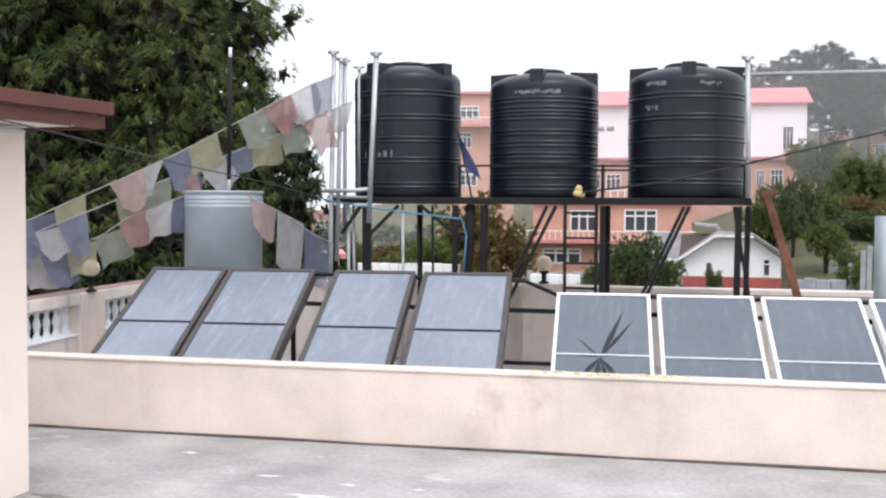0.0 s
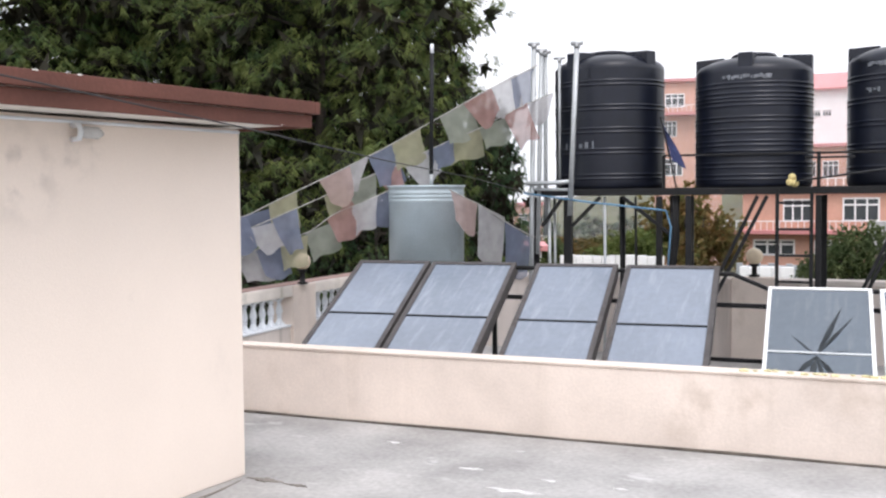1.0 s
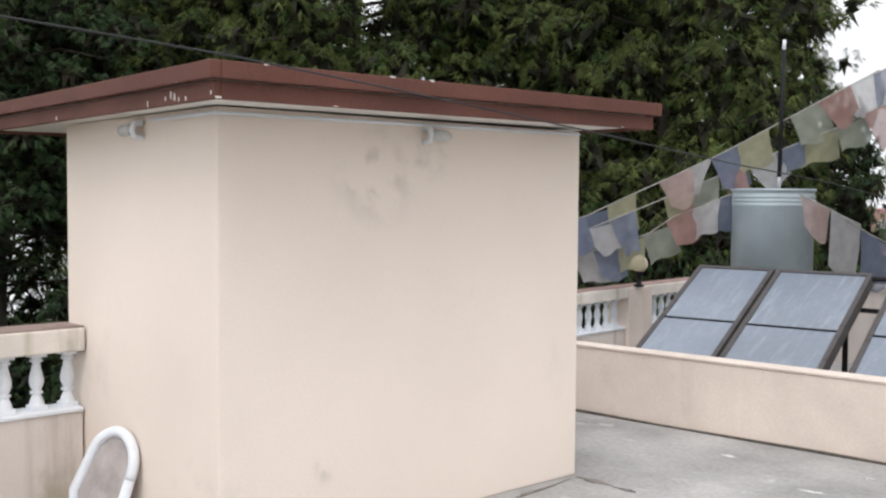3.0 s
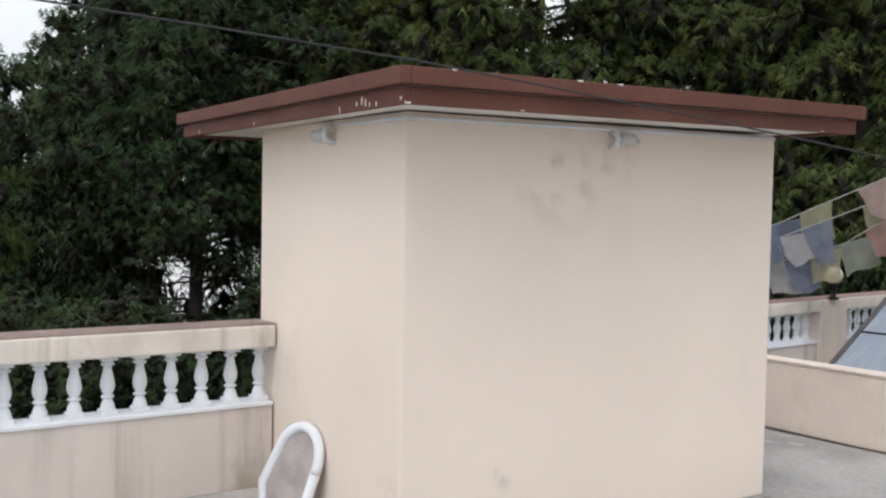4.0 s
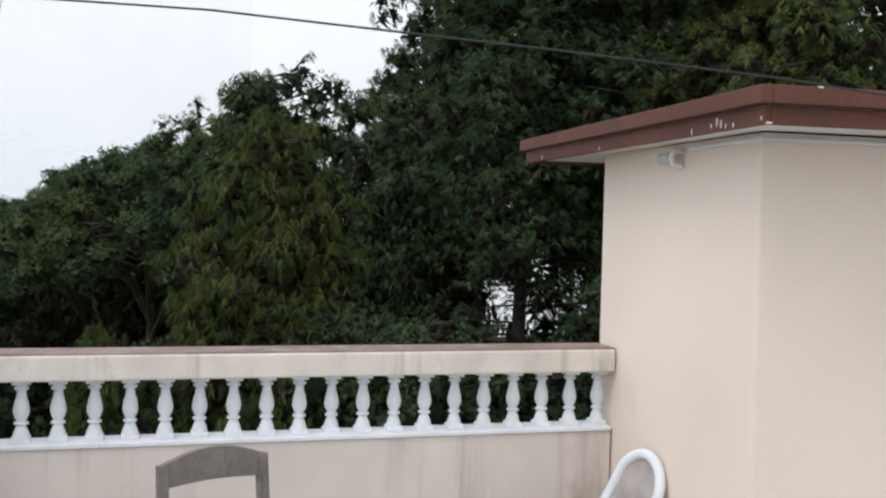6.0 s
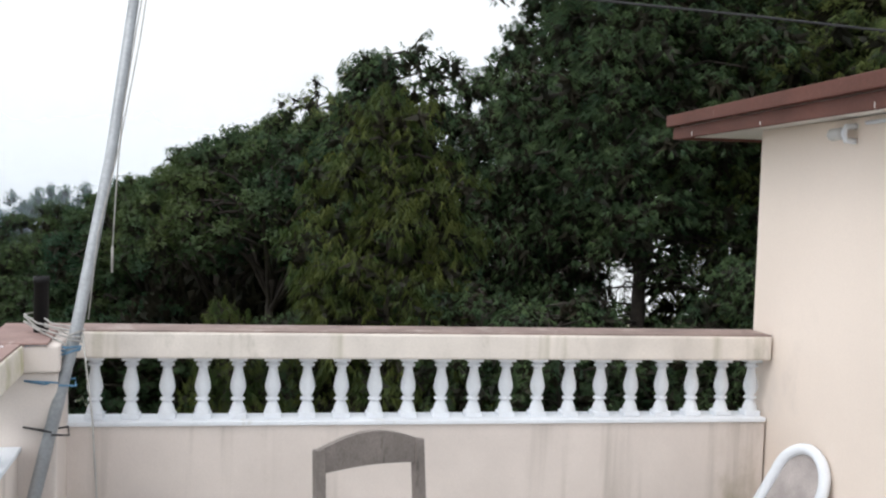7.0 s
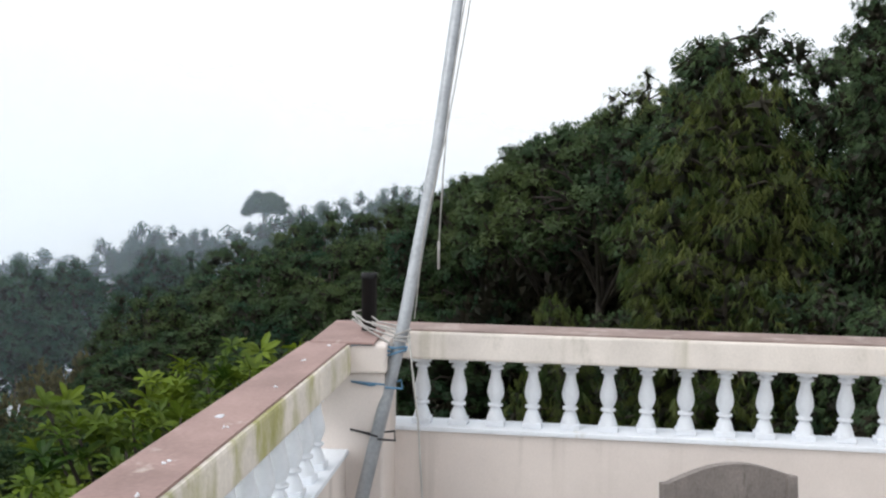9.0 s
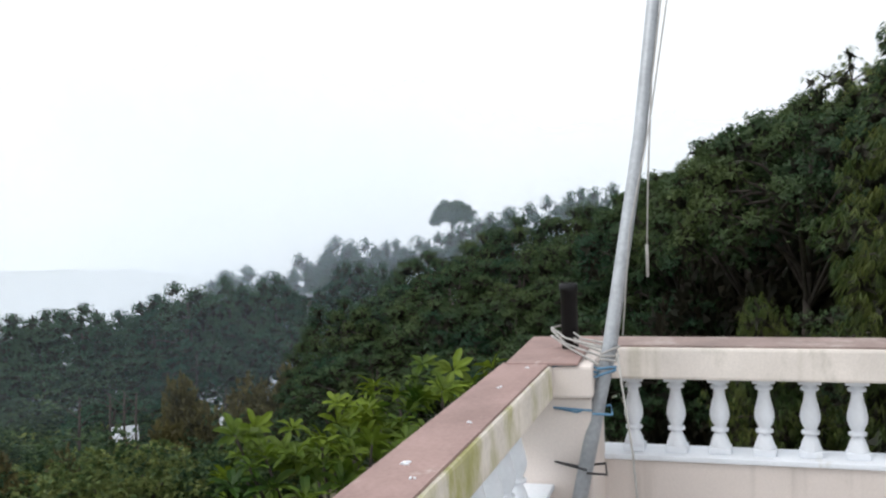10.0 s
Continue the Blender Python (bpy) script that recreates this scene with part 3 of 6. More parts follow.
def marks(r, z, a0, a1, n, seed, tall):
    """Worn pale lettering, past reading, as short bars on the curved wall."""
    rng = random.Random(seed)
    bm = B()
    for k in range(n):
        a = radians(a0 + (a1 - a0) * (k + rng.uniform(0.1, 0.4)) / n)
        w, h, dz = rng.uniform(0.015, 0.04), tall * rng.uniform(0.35, 1.0), rng.uniform(-0.01, 0.01)
        box(bm, -w / 2, w / 2, -0.003, 0.003, z + dz - h / 2, z + dz + h / 2, 0, pose(r * math.sin(a), -r * math.cos(a), 0, 0, 0, math.degrees(a)))
    return bm


CHALK = mat_of("worn_white_print", (0.16, 0.17, 0.19), 0.8, var=0.4, scale=20, fine=60)
for (x, r, z, a0, a1, n, sd, tall) in ((-1.23, 0.594, 1.10, -24, 24, 16, 3, 0.045), (0.29, 0.609, 1.16, 12, 34, 7, 5, 0.04), (0.29, 0.609, 1.17, -42, -20, 7, 6, 0.05), (0.29, 0.609, 0.93, -44, -28, 4, 9, 0.05), (-2.76, 0.598, 0.46, -38, 0, 6, 7, 0.10)):
    bm = marks(r, z, a0, a1, n, sd, tall)
    solid("tank_print", bm, CHALK, "worn pale print and chalk scuffs on a tank", "print", "stuff", pose(x, 11.3, STAND_Z))


def strut(bm, a, b, w=0.05):
    a, b = Vector(a), Vector(b)
    d = b - a
    q = d.to_track_quat("Z", "X").to_matrix().to_4x4()
    box(bm, -w / 2, w / 2, -w / 2, w / 2, 0, d.length, 0.004, Matrix.Translation(a) @ q)


def tank_stand():
    s = thing("tank_stand", "black iron angle stand carrying three water tanks", "stand", pose(0, 0, -0.27))
    zt = STAND_Z + 0.27
    bm = B()
    for y in (10.72, 11.88):
        box(bm, -3.50, 0.93, y - 0.03, y + 0.03, zt - 0.075, zt - 0.012, 0.004)
    for k in range(12):
        x = -3.45 + k * 0.395
        box(bm, x - 0.025, x + 0.025, 10.752, 11.848, zt - 0.07, zt - 0.012)
    part("platform_frame", bm, M["iron"], s)
    bm = B()
    box(bm, -3.48, 0.92, 10.70, 11.9, zt - 0.011, zt)
    part("deck_plate", bm, M["iron"], s)
    for x, y, w in ((-3.43, 10.72, 0.055), (-3.07, 10.72, 0.075), (-2.10, 10.72, 0.06), (-1.80, 10.72, 0.06), (-0.55, 10.72, 0.055), (0.78, 10.72, 0.05), (0.90, 11.0, 0.055), (-3.43, 11.88, 0.06), (-2.75, 11.88, 0.05), (-1.97, 11.88, 0.06), (-0.55, 11.88, 0.06), (0.88, 11.88, 0.06)):
        bm = B()
        strut(bm, (x, y, 0), (x * 1.0 + (0.02 if x > 0 else 0), y, zt - 0.086), w)
        part("leg", bm, M["iron"], s)
    for a, b in (((-2.72, 10.70, zt - 0.09), (-3.03, 10.70, zt - 0.40)), ((-2.48, 10.70, zt - 0.09), (-1.98, 10.70, zt - 0.48)), ((-3.13, 10.70, zt - 0.09), (-3.36, 10.70, zt - 0.40)), ((-1.03, 10.70, zt - 0.09), (-1.60, 10.70, 0.72)), ((-1.12, 10.68, zt - 0.09), (-1.66, 10.68, 0.72)), ((0.32, 10.70, zt - 0.09), (-0.25, 10.70, 0.62)), ((0.27, 10.68, zt - 0.09), (-0.30, 10.68, 0.62)), ((0.84, 11.86, zt - 0.09), (1.1, 11.86, 0.4))):
        bm = B()
        strut(bm, a, b, 0.036)
        part("brace", bm, M["iron"], s)
    bm = B()
    for x in (-0.93, -0.61):
        strut(bm, (x, 10.66, 0.0), (x, 10.66, zt - 0.02), 0.035)
    for k in range(7):
        strut(bm, (-0.93, 10.66, 0.25 + k * 0.26), (-0.61, 10.66, 0.25 + k * 0.26), 0.025)
    part("ladder", bm, M["iron"], s, "narrow iron ladder")
    bm = B()
    strut(bm, (-2.05, 10.70, zt + 0.33), (0.86, 10.70, zt + 0.32), 0.022)
    strut(bm, (-2.05, 10.70, zt), (-2.05, 10.70, zt + 0.33), 0.03)
    strut(bm, (-0.55, 10.70, zt), (-0.55, 10.70, zt + 0.34), 0.035)
    strut(bm, (-0.68, 10.70, zt + 0.28), (-0.22, 10.70, zt + 0.28), 0.02)
    strut(bm, (0.86, 10.70, zt), (0.86, 10.70, zt + 0.33), 0.03)
    part("guard_rail", bm, M["iron"], s)


tank_stand()


def vent_pipe(a, b, r, top=True, label="upright galvanised vent pipe with a tee cap"):
    p = thing("vent_pipe", label, "pipe", pose(*a), "pipes round the tanks")
    d = Vector(b) - Vector(a)
    bm = B()
    tube(bm, [(0, 0, 0), d * 0.5, d], r, 10)
    part("pipe", bm, M["zinc"], p)
    if top:
        bm = B()
        tube(bm, [d + Vector((-0.062, 0, 0.03)), d + Vector((0.062, 0, 0.03))], r * 0.85, 10)
        tube(bm, [d - Vector((0, 0, 0.02)), d + Vector((0, 0, 0.03))], r * 1.15, 10)
        part("tee_cap", bm, M["alu"], p)
    return p


vent_pipe((-3.48, 10.62, -0.27), (-3.42, 10.62, 3.22), 0.026)
vent_pipe((-3.40, 10.66, 1.0), (-3.35, 10.66, 3.15), 0.024)
vent_pipe((-3.335, 10.74, 1.2), (-3.33, 10.74, 3.14), 0.022)
vent_pipe((-3.22, 10.9, 1.72), (-3.22, 10.9, 3.09), 0.018)
vent_pipe((-3.0, 10.52, 1.42), (-2.92, 10.52, 3.18), 0.028)
vent_pipe((0.885, 10.62, 1.70), (0.86, 10.62, 3.06), 0.026)
bm = B()
tube(bm, [(-3.5, 10.56, 1.76), (-3.2, 10.55, 1.765), (-2.96, 10.53, 1.78)], 0.024, 8)
tube(bm, [(-3.42, 10.60, 1.70), (-3.0, 10.56, 1.69)], 0.018, 8)
solid("feed_pipe", bm, M["zinc"], "short galvanised feed pipe along the stand", "pipe")
bm = B()
tube(bm, [(0.82, 10.62, 2.92), (4.0, 10.7, 2.94), (7.4, 10.8, 2.95)], 0.020, 8)
solid("overhead_pipe", bm, M["zinc"], "straight galvanised pipe running overhead from the stand", "pipe")
bm = B()
strut(bm, (1.07, 10.72, 1.74), (1.50, 10.72, 0.35), 0.075)
strut(bm, (1.02, 10.75, 1.73), (1.16, 10.75, 1.76), 0.06)
solid("rusty_beam", bm, M["rust"], "rust-red steel beam leaning against the tank stand", "beam")
bm = B()
tube(bm, [(2.36, 11.5, -0.27), (2.36, 11.5, 0.9), (2.36, 11.5, 1.52)], 0.11, 14)
solid("grey_duct", bm, M["zinc_tank"], "grey upright metal duct beyond the collectors", "duct")


# ---- zinc barrel and mast ----
def zinc_barrel():
    z = thing("zinc_barrel", "tall pale zinc water barrel with rolled hoops", "barrel", pose(-4.42, 10.0, -0.27))
    bm = B()
    prof = [(0.395, 0.0)]
    for k, zz in enumerate((1.86, 1.90, 1.94)):
        prof += [(0.398 + 0.0, zz - 0.015), (0.41, zz), (0.398, zz + 0.015)]
    prof += [(0.40, 1.99), (0.415, 2.0), (0.415, 2.02), (0.385, 2.02), (0.385, 1.99), (0.05, 2.0)]
    lathe(bm, prof, 40)
    part("barrel_shell", bm, M["zinc_tank"], z)
    bm = B()
    tube(bm, [(-0.28, -0.34, 1.1), (-0.42, -0.36, 1.12), (-0.5, -0.34, 1.0), (-0.56, -0.3, 0.8)], 0.025, 8)
    part("outlet_pipe", bm, M["iron"], z)


zinc_barrel()
mast = thing("mast", "thin black mast with a pale tip beside the zinc barrel", "mast", pose(-4.36, 10.0, 1.75))
bm = B()
tube(bm, [(0, 0, 0), (0, 0, 0.12)], 0.018, 8)
part("socket", bm, M["zinc"], mast)
bm = B()
tube(bm, [(0, 0, 0.12), (0.01, 0, 0.8), (0.02, 0, 1.38)], 0.022, 8)
part("shaft", bm, M["iron"], mast)
bm = B()
tube(bm, [(0.02, 0, 1.38), (0.022, 0, 1.48)], 0.019, 8)
part("tip", bm, M["white"], mast)


# ---- solar collectors ----
def collector(name, x, y, z, yaw, tilt, w, length, frame, glass, bar, label, group, d=0.09):
    """Origin at the upper left corner; local -y runs down the slope."""
    c = thing(name, label, "solar collector", pose(x, y, z) @ pose(0, 0, 0, 0, 0, yaw) @ pose(0, 0, 0, tilt, 0, 0), group)
    b = 0.030 if frame is M["white_frame"] else 0.045
    for n, q in (("side_rail", (0, b, -length, 0)), ("side_rail", (w - b, w, -length, 0)), ("end_rail", (b, w - b, -b, 0)), ("end_rail", (b, w - b, -length, -length + b))):
        bm = B()
        box(bm, q[0], q[1], q[2], q[3], -d, 0.0, 0.004)
        part(n, bm, frame, c)
    bm = B()
    box(bm, b, w - b, -length + b, -b, -0.03, -0.012)
    part("pane", bm, glass, c)
    bm = B()
    box(bm, b, w - b, -length + b, -b, -d, -0.06)
    part("back_sheet", bm, M["dark_frame"], c)
    if bar:
        bm = B()
        box(bm, b, w - b, bar - 0.008, bar + 0.008, -0.012, -0.002)
        part("cross_bar", bm, M["iron"] if frame is not M["white_frame"] else M["pvc"], c)
    return c


OLD = "old flat solar collector with dusty blue glass and dirty grey frame"
for x, w in ((-4.90, 0.76), (-4.09, 0.86), (-3.01, 0.78), (-2.14, 0.83)):
    collector("solar_collector", x, 9.40, 0.99, 4.6, 25.8, w, 2.0, M["dark_frame"], M["collector"], -0.99, OLD, "old collectors", 0.115)
NEW = "flat solar collector with white frame and darker glass"
for k, x in enumerate((-0.88, 0.01, 0.90, 1.79, 2.68, 3.57)):
    lab = "flat solar collector with white frame and star-cracked glass" if k == 0 else NEW
    collector("solar_collector", x, 9.32, 0.83, 2.8, 29.6, 0.83, 2.0, M["white_frame"], M["collector_dark"], -0.90, lab, "white collectors")
bm = B()
for x in (-4.6, -3.4, -2.6, -1.5, -0.5, 0.5, 1.4, 2.4, 3.6):
    strut(bm, (x, 9.30, -0.27), (x, 9.30, 0.68), 0.04)
    strut(bm, (x, 7.85, -0.27), (x, 7.85, 0.0), 0.04)
strut(bm, (-5.0, 9.30, 0.68), (4.4, 9.30, 0.62), 0.04)
solid("collector_rack", bm, M["iron"], "dark iron rack under the solar collectors", "rack")
bm = B()
tube(bm, [(-4.9, 9.45, 0.93), (-3.0, 9.46, 0.94), (-1.2, 9.45, 0.92), (-0.9, 9.42, 0.80), (4.3, 9.42, 0.78)], 0.02, 8)
tube(bm, [(-1.3, 8.6, 0.10), (-0.9, 8.5, 0.06), (-0.6, 8.4, 0.0)], 0.022, 8)
tube(bm, [(-1.4, 9.0, 0.22), (-0.8, 9.0, 0.22)], 0.018, 8)
solid("header_pipe", bm, M["iron"], "dark insulated header pipe behind the collectors", "pipe")


# ---- by the balustrade ----
def wooden_chair():
    m = HUT @ pose(0.30, -4.605, -0.01, 0, 0, 114)
    c = thing("wooden_chair", "old grey weathered wooden chair with an open back", "chair", m)
    w = 0.19
    for s in (-1, 1):
        bm = B()
        strut(bm, (s * w, 0, 0), (s * w * 1.0, 0.0, 0.45), 0.036)
        strut(bm, (s * w, 0, 0.43), (s * (w - 0.004), 0.035, 0.785), 0.036)
        part("back_post", bm, M["wood"], c)
        bm = B()
        strut(bm, (s * w, -0.38, 0), (s * w, -0.38, 0.42), 0.036)
        part("front_leg", bm, M["wood"], c)
        bm = B()
        strut(bm, (s * w, -0.37, 0.2), (s * w, -0.01, 0.2), 0.022)
        part("stretcher", bm, M["wood"], c)
    bm = B()
    up = [(-w + 0.0 + 2 * w * k / 12, 0.785 + 0.045 * math.sin(math.pi * k / 12)) for k in range(13)]
    lowr = [(-w + 2 * w * k / 12, 0.705 + 0.012 * math.sin(math.pi * k / 12)) for k in range(13)]
    prism(bm, lowr + up[::-1], "y", 0.02, 0.045)
    part("top_rail", bm, M["wood"], c, "arched top rail")
    bm = B()
    box(bm, -w - 0.02, w + 0.02, -0.40, 0.02, 0.42, 0.445, 0.008)
    part("seat", bm, M["wood"], c)


wooden_chair()


def seat_panel():
    """A loose chair back with a white rim, standing against the hut."""
    m = HUT @ pose(-0.97, -2.57, -0.02, -14, 16, 16)
    p = thing("chair_back", "loose oval chair back with white rim leaning on the hut", "chair back", m)
    out = []
    for k in range(25):
        a = math.pi * k / 24
        out.append((0.150 * math.cos(a), 0.32 + 0.18 * math.sin(a)))
    out += [(-0.170, 0.12), (-0.10, 0.0), (0.10, 0.0), (0.170, 0.12)]
    bm = B()
    n = len(out)
    tube(bm, [(u, 0, v) for u, v in out] + [(out[0][0], 0, out[0][1])], 0.028, 8)
    part("rim", bm, M["white"], p)
    bm = B()
    prism(bm, [(u * 0.93, 0.26 + (v - 0.26) * 0.93) for u, v in out], "y", 0.0, 0.012)
    part("panel", bm, M["mesh_panel"], p, "faded grey-brown woven panel")


seat_panel()

# leaning flag pole with ropes at the corner
pole = thing("flag_pole", "leaning galvanised flag pole tied to the corner pier", "pole", pose(-4.80, -0.635, 0.0))
foot, head = Vector((-4.83, -0.80, 0.02)), Vector((-5.62, -0.33, 3.05))
bm = B()
o = Vector((-4.80, -0.66, 0.0))
mid = Vector((-5.13, -0.60, 0.98))
tube(bm, [foot - o, mid - o, Vector((-5.35, -0.48, 1.75)) - o, head - o], [0.028, 0.027, 0.025, 0.023], 14)
part("shaft", bm, M["pole"], pole)
bm = B()
tube(bm, [Vector(q) - o for q in ((-5.60, -0.30, 2.9), (-5.46, -0.38, 2.35), (-5.34, -0.43, 1.95), (-5.27, -0.45, 1.60), (-5.22, -0.46, 1.32))], 0.0032, 5)
tube(bm, [Vector(q) - o for q in ((-5.59, -0.29, 2.9), (-5.40, -0.36, 2.3), (-5.31, -0.44, 1.8), (-5.20, -0.52, 1.4), (-5.10, -0.55, 1.02))], 0.003, 5)
tube(bm, [Vector(q) - o for q in ((-5.22, -0.46, 1.34), (-5.22, -0.46, 1.22))], 0.006, 5)
part("halyard", bm, M["rope"], pole, "thin slack halyard")
for z, mt in ((0.945, "rope"), (0.965, "rope"), (0.925, "rope"), (0.90, "blue_rope"), (0.885, "blue_rope"), (0.75, "blue_rope"), (0.55, "cable")):
    bm = B()
    cx, cy = -5.11 + (0.95 - z) * 0.33, -0.61 - (0.95 - z) * 0.1
    pts = [(cx + 0.05, cy - 0.02, z), (cx + 0.03, cy + 0.045, z + 0.01), (cx - 0.05, cy + 0.03, z), (-5.26, -0.72, z + 0.03), (-5.385, -0.80, z + 0.045), (-5.34, -0.845, z + 0.05), (-5.25, -0.78, z + 0.03), (cx + 0.05, cy - 0.02, z)]
    if z < 0.91:
        pts = [(cx + 0.045, cy - 0.03, z), (cx + 0.03, cy + 0.04, z), (cx - 0.045, cy + 0.03, z), (-5.01, -0.72, z + 0.01), (-5.005, -0.80, z + 0.02), (cx + 0.045, cy - 0.03, z)]
    tube(bm, [Vector(q) - o + Vector((0, 0, 0.012 * math.sin(9 * z * 7 + 2.3 * i))) for i, q in enumerate(pts)], 0.0045, 6)
    part("lashing", bm, M[mt], pole)
bm = B()
tube(bm, [Vector(q) - o for q in ((-5.07, -0.57, 0.95), (-5.00, -0.52, 0.6), (-4.99, -0.50, 0.3), (-4.96, -0.48, 0.02))], 0.004, 6)
part("loose_rope", bm, M["rope"], pole)
bm = B()
lathe(bm, [(0.033, 0.0), (0.033, 0.225), (0.036, 0.225), (0.036, 0.255), (0.028, 0.255), (0.028, 0.24), (0.005, 0.24)], 14)
solid("black_pipe_stub", bm, M["iron"], "short black pipe standing up from the corner pier", "pipe", "", pose(-5.34, -0.748, 0.934))

# cables
CABLE = [(-3.44, 10.72, 1.64), (-3.21, 8.27, 1.79), (-3.16, 6.54, 1.88), (-2.90, 4.38, 1.98), (-3.03, 3.16, 2.09), (-3.08, 2.33, 2.15), (-3.27, 1.60, 2.21), (-3.75, 0.45, 2.33), (-4.22, -0.30, 2.40), (-5.32, -1.45, 2.55)]
bm = B()
tube(bm, CABLE, 0.0045, 6)
solid("overhead_cable", bm, M["cable"], "black cable sagging past the hut to the tank stand", "cable")
bm = B()
tube(bm, [(-3.5, 10.5, 1.66), (-2.8, 10.5, 1.56), (-2.0, 10.55, 1.47), (-1.95, 10.55, 1.3), (-1.97, 10.5, 0.9)], 0.010, 6)
solid("blue_hose", bm, M["blue_rope"], "thin blue hose strung under the stand", "hose")
bm = B()
tube(bm, [(-0.75, 10.55, 1.75), (0.1, 10.5, 1.86), (0.8, 10.45, 2.02), (2.2, 10.3, 2.35), (5.0, 10.0, 3.1)], 0.010, 6)
solid("service_cable", bm, M["cable"], "dark service cable rising past the tanks", "cable")
bm = B()
for q in ((-0.79, 10.62, 1.79), (-0.76, 10.60, 1.73), (-0.81, 10.61, 1.74)):
    bmesh.ops.create_icosphere(bm, subdivisions=2, radius=0.038, matrix=Matrix.Translation(q))
solid("yellow_clamp", bm, mat_of("pale_yellow_rag", (0.55, 0.45, 0.2), 0.8), "pale yellow rag knotted on the stand's edge", "rag")

bm = B()
for k in range(6):
    a = k * 1.05
    tube(bm, [(-1.95 + 0.03 * math.cos(a), 10.78 + 0.03 * math.sin(a), 1.62), (-1.96 + 0.04 * math.cos(a + 1), 10.78 + 0.04 * math.sin(a + 1), 1.2), (-1.99 + 0.03 * math.cos(a), 10.78, 0.75), (-2.0, 10.8, 0.1)], 0.022, 6)
solid("hose_bundle", bm, M["iron"], "bundle of black hoses hanging under the tank stand", "hoses")
for x, y, r in ((-2.69, 10.76, 0.016), (-2.55, 10.9, 0.014), (-2.38, 10.86, 0.014), (-3.30, 10.75, 0.02), (-3.26, 10.82, 0.016)):
    bm = B()
    tube(bm, [(x, y, -0.27), (x + 0.01, y, 0.7), (x, y, 1.61)], r, 8)
    solid("down_pipe", bm, M["zinc"] if r > 0.015 else M["iron"], "thin down pipe under the tank stand", "pipe", "", None, "pipes under the stand")


# ---- terrain ----
def slope_of(az):
    return float(np.interp(az, [-180, -60, -20, -8, -4, 4, 14, 30, 70, 95, 115, 150, 180], [-0.05, 0.10, 0.17, 0.155, 0.13, 0.04, 0.02, -0.02, -0.06, -0.13, -0.18, -0.12, -0.05]))


def rise_of(az):
    return float(np.interp(az, [-180, -60, -20, -8, 3, 10, 18, 30, 70, 95, 115, 150, 180], [-0.05, 0.15, 0.2, 0.22, 0.30, 0.2, 0.1, 0.0, -0.06, -0.13, -0.18, -0.12, -0.05]))


def ground_z(x, y):
    d, az = math.hypot(x, y), math.degrees(math.atan2(-x, y))
    near = max(0.0, min(d, 75.0) - 22.0)
    start = float(np.interp(az, [20, 40], [95, 75]))
    beyond = max(0.0, min(d, start + 55.0) - start)
    fall = max(0.0, min(d, 420.0) - 140.0) / 280.0 * float(np.interp(az, [-180, 15, 45, 160, 180], [0, 0, 150, 150, 0]))
    return -7.0 - fall + slope_of(az) * near + rise_of(az) * beyond + 0.5 * noise.noise((x * 0.05, y * 0.05, 0)) * min(1, d / 30)


def polar(az, d):
    return -math.sin(radians(az)) * d, math.cos(radians(az)) * d


def terrain():
    rings = [0.5, 8, 16, 22, 28, 34, 40, 48, 56, 66, 78, 92, 110, 130, 170, 240, 400, 800, 1600, 3200]
    vs, fs, n = [], [], 144
    for r in rings:
        for k in range(n):
            x, y = polar(-180 + 360 * k / n, r)
            vs.append((x, y, ground_z(x, y) if r > 1 else -7.0))
    for i in range(len(rings) - 1):
        for k in range(n):
            fs.append((i * n + k, i * n + (k + 1) % n, (i + 1) * n + (k + 1) % n, (i + 1) * n + k))
    me = bpy.data.meshes.new("ground")
    me.from_pydata(vs, [], fs)
    me.materials.append(M["grass"])
    for f in me.polygons:
        f.use_smooth = True
    return tagged(new("ground", me), "rough grassy hillside and valley", "ground", "", "structure")


terrain()


# ---- trees ----
def triangles(name, v, mat):
    """A mesh of loose triangles from their corners."""
    n = len(v) // 3
    me = bpy.data.meshes.new(name)
    me.vertices.add(n * 3)
    me.vertices.foreach_set("co", v.astype(np.float32).ravel())
    me.loops.add(n * 3)
    me.loops.foreach_set("vertex_index", np.arange(n * 3, dtype=np.int32))
    me.polygons.add(n)
    me.polygons.foreach_set("loop_start", np.arange(0, n * 3, 3, dtype=np.int32))
    me.update(calc_edges=True)
    me.materials.append(mat)
    return me


def blades(rng, centres, dirs, k, length, width, spread, mat, name):
    """Thin pointed blades in tufts of k round each centre."""
    n = len(centres) * k
    c = np.repeat(centres, k, axis=0)
    d = np.repeat(dirs, k, axis=0) + rng.normal(0, spread, (n, 3))
    start = c + rng.normal(0, length * 0.12, (n, 3))
    d /= np.linalg.norm(d, axis=1)[:, None] + 1e-9
    side = np.cross(d, rng.normal(0, 1, (n, 3)))
    side /= np.linalg.norm(side, axis=1)[:, None] + 1e-9
    ln = length * rng.uniform(0.65, 1.2, (n, 1))
    tip = start + d * ln + np.array([0, 0, -0.15]) * ln
    return triangles(name, np.stack([start - side * width, start + side * width, tip], 1).reshape(-1, 3), mat)


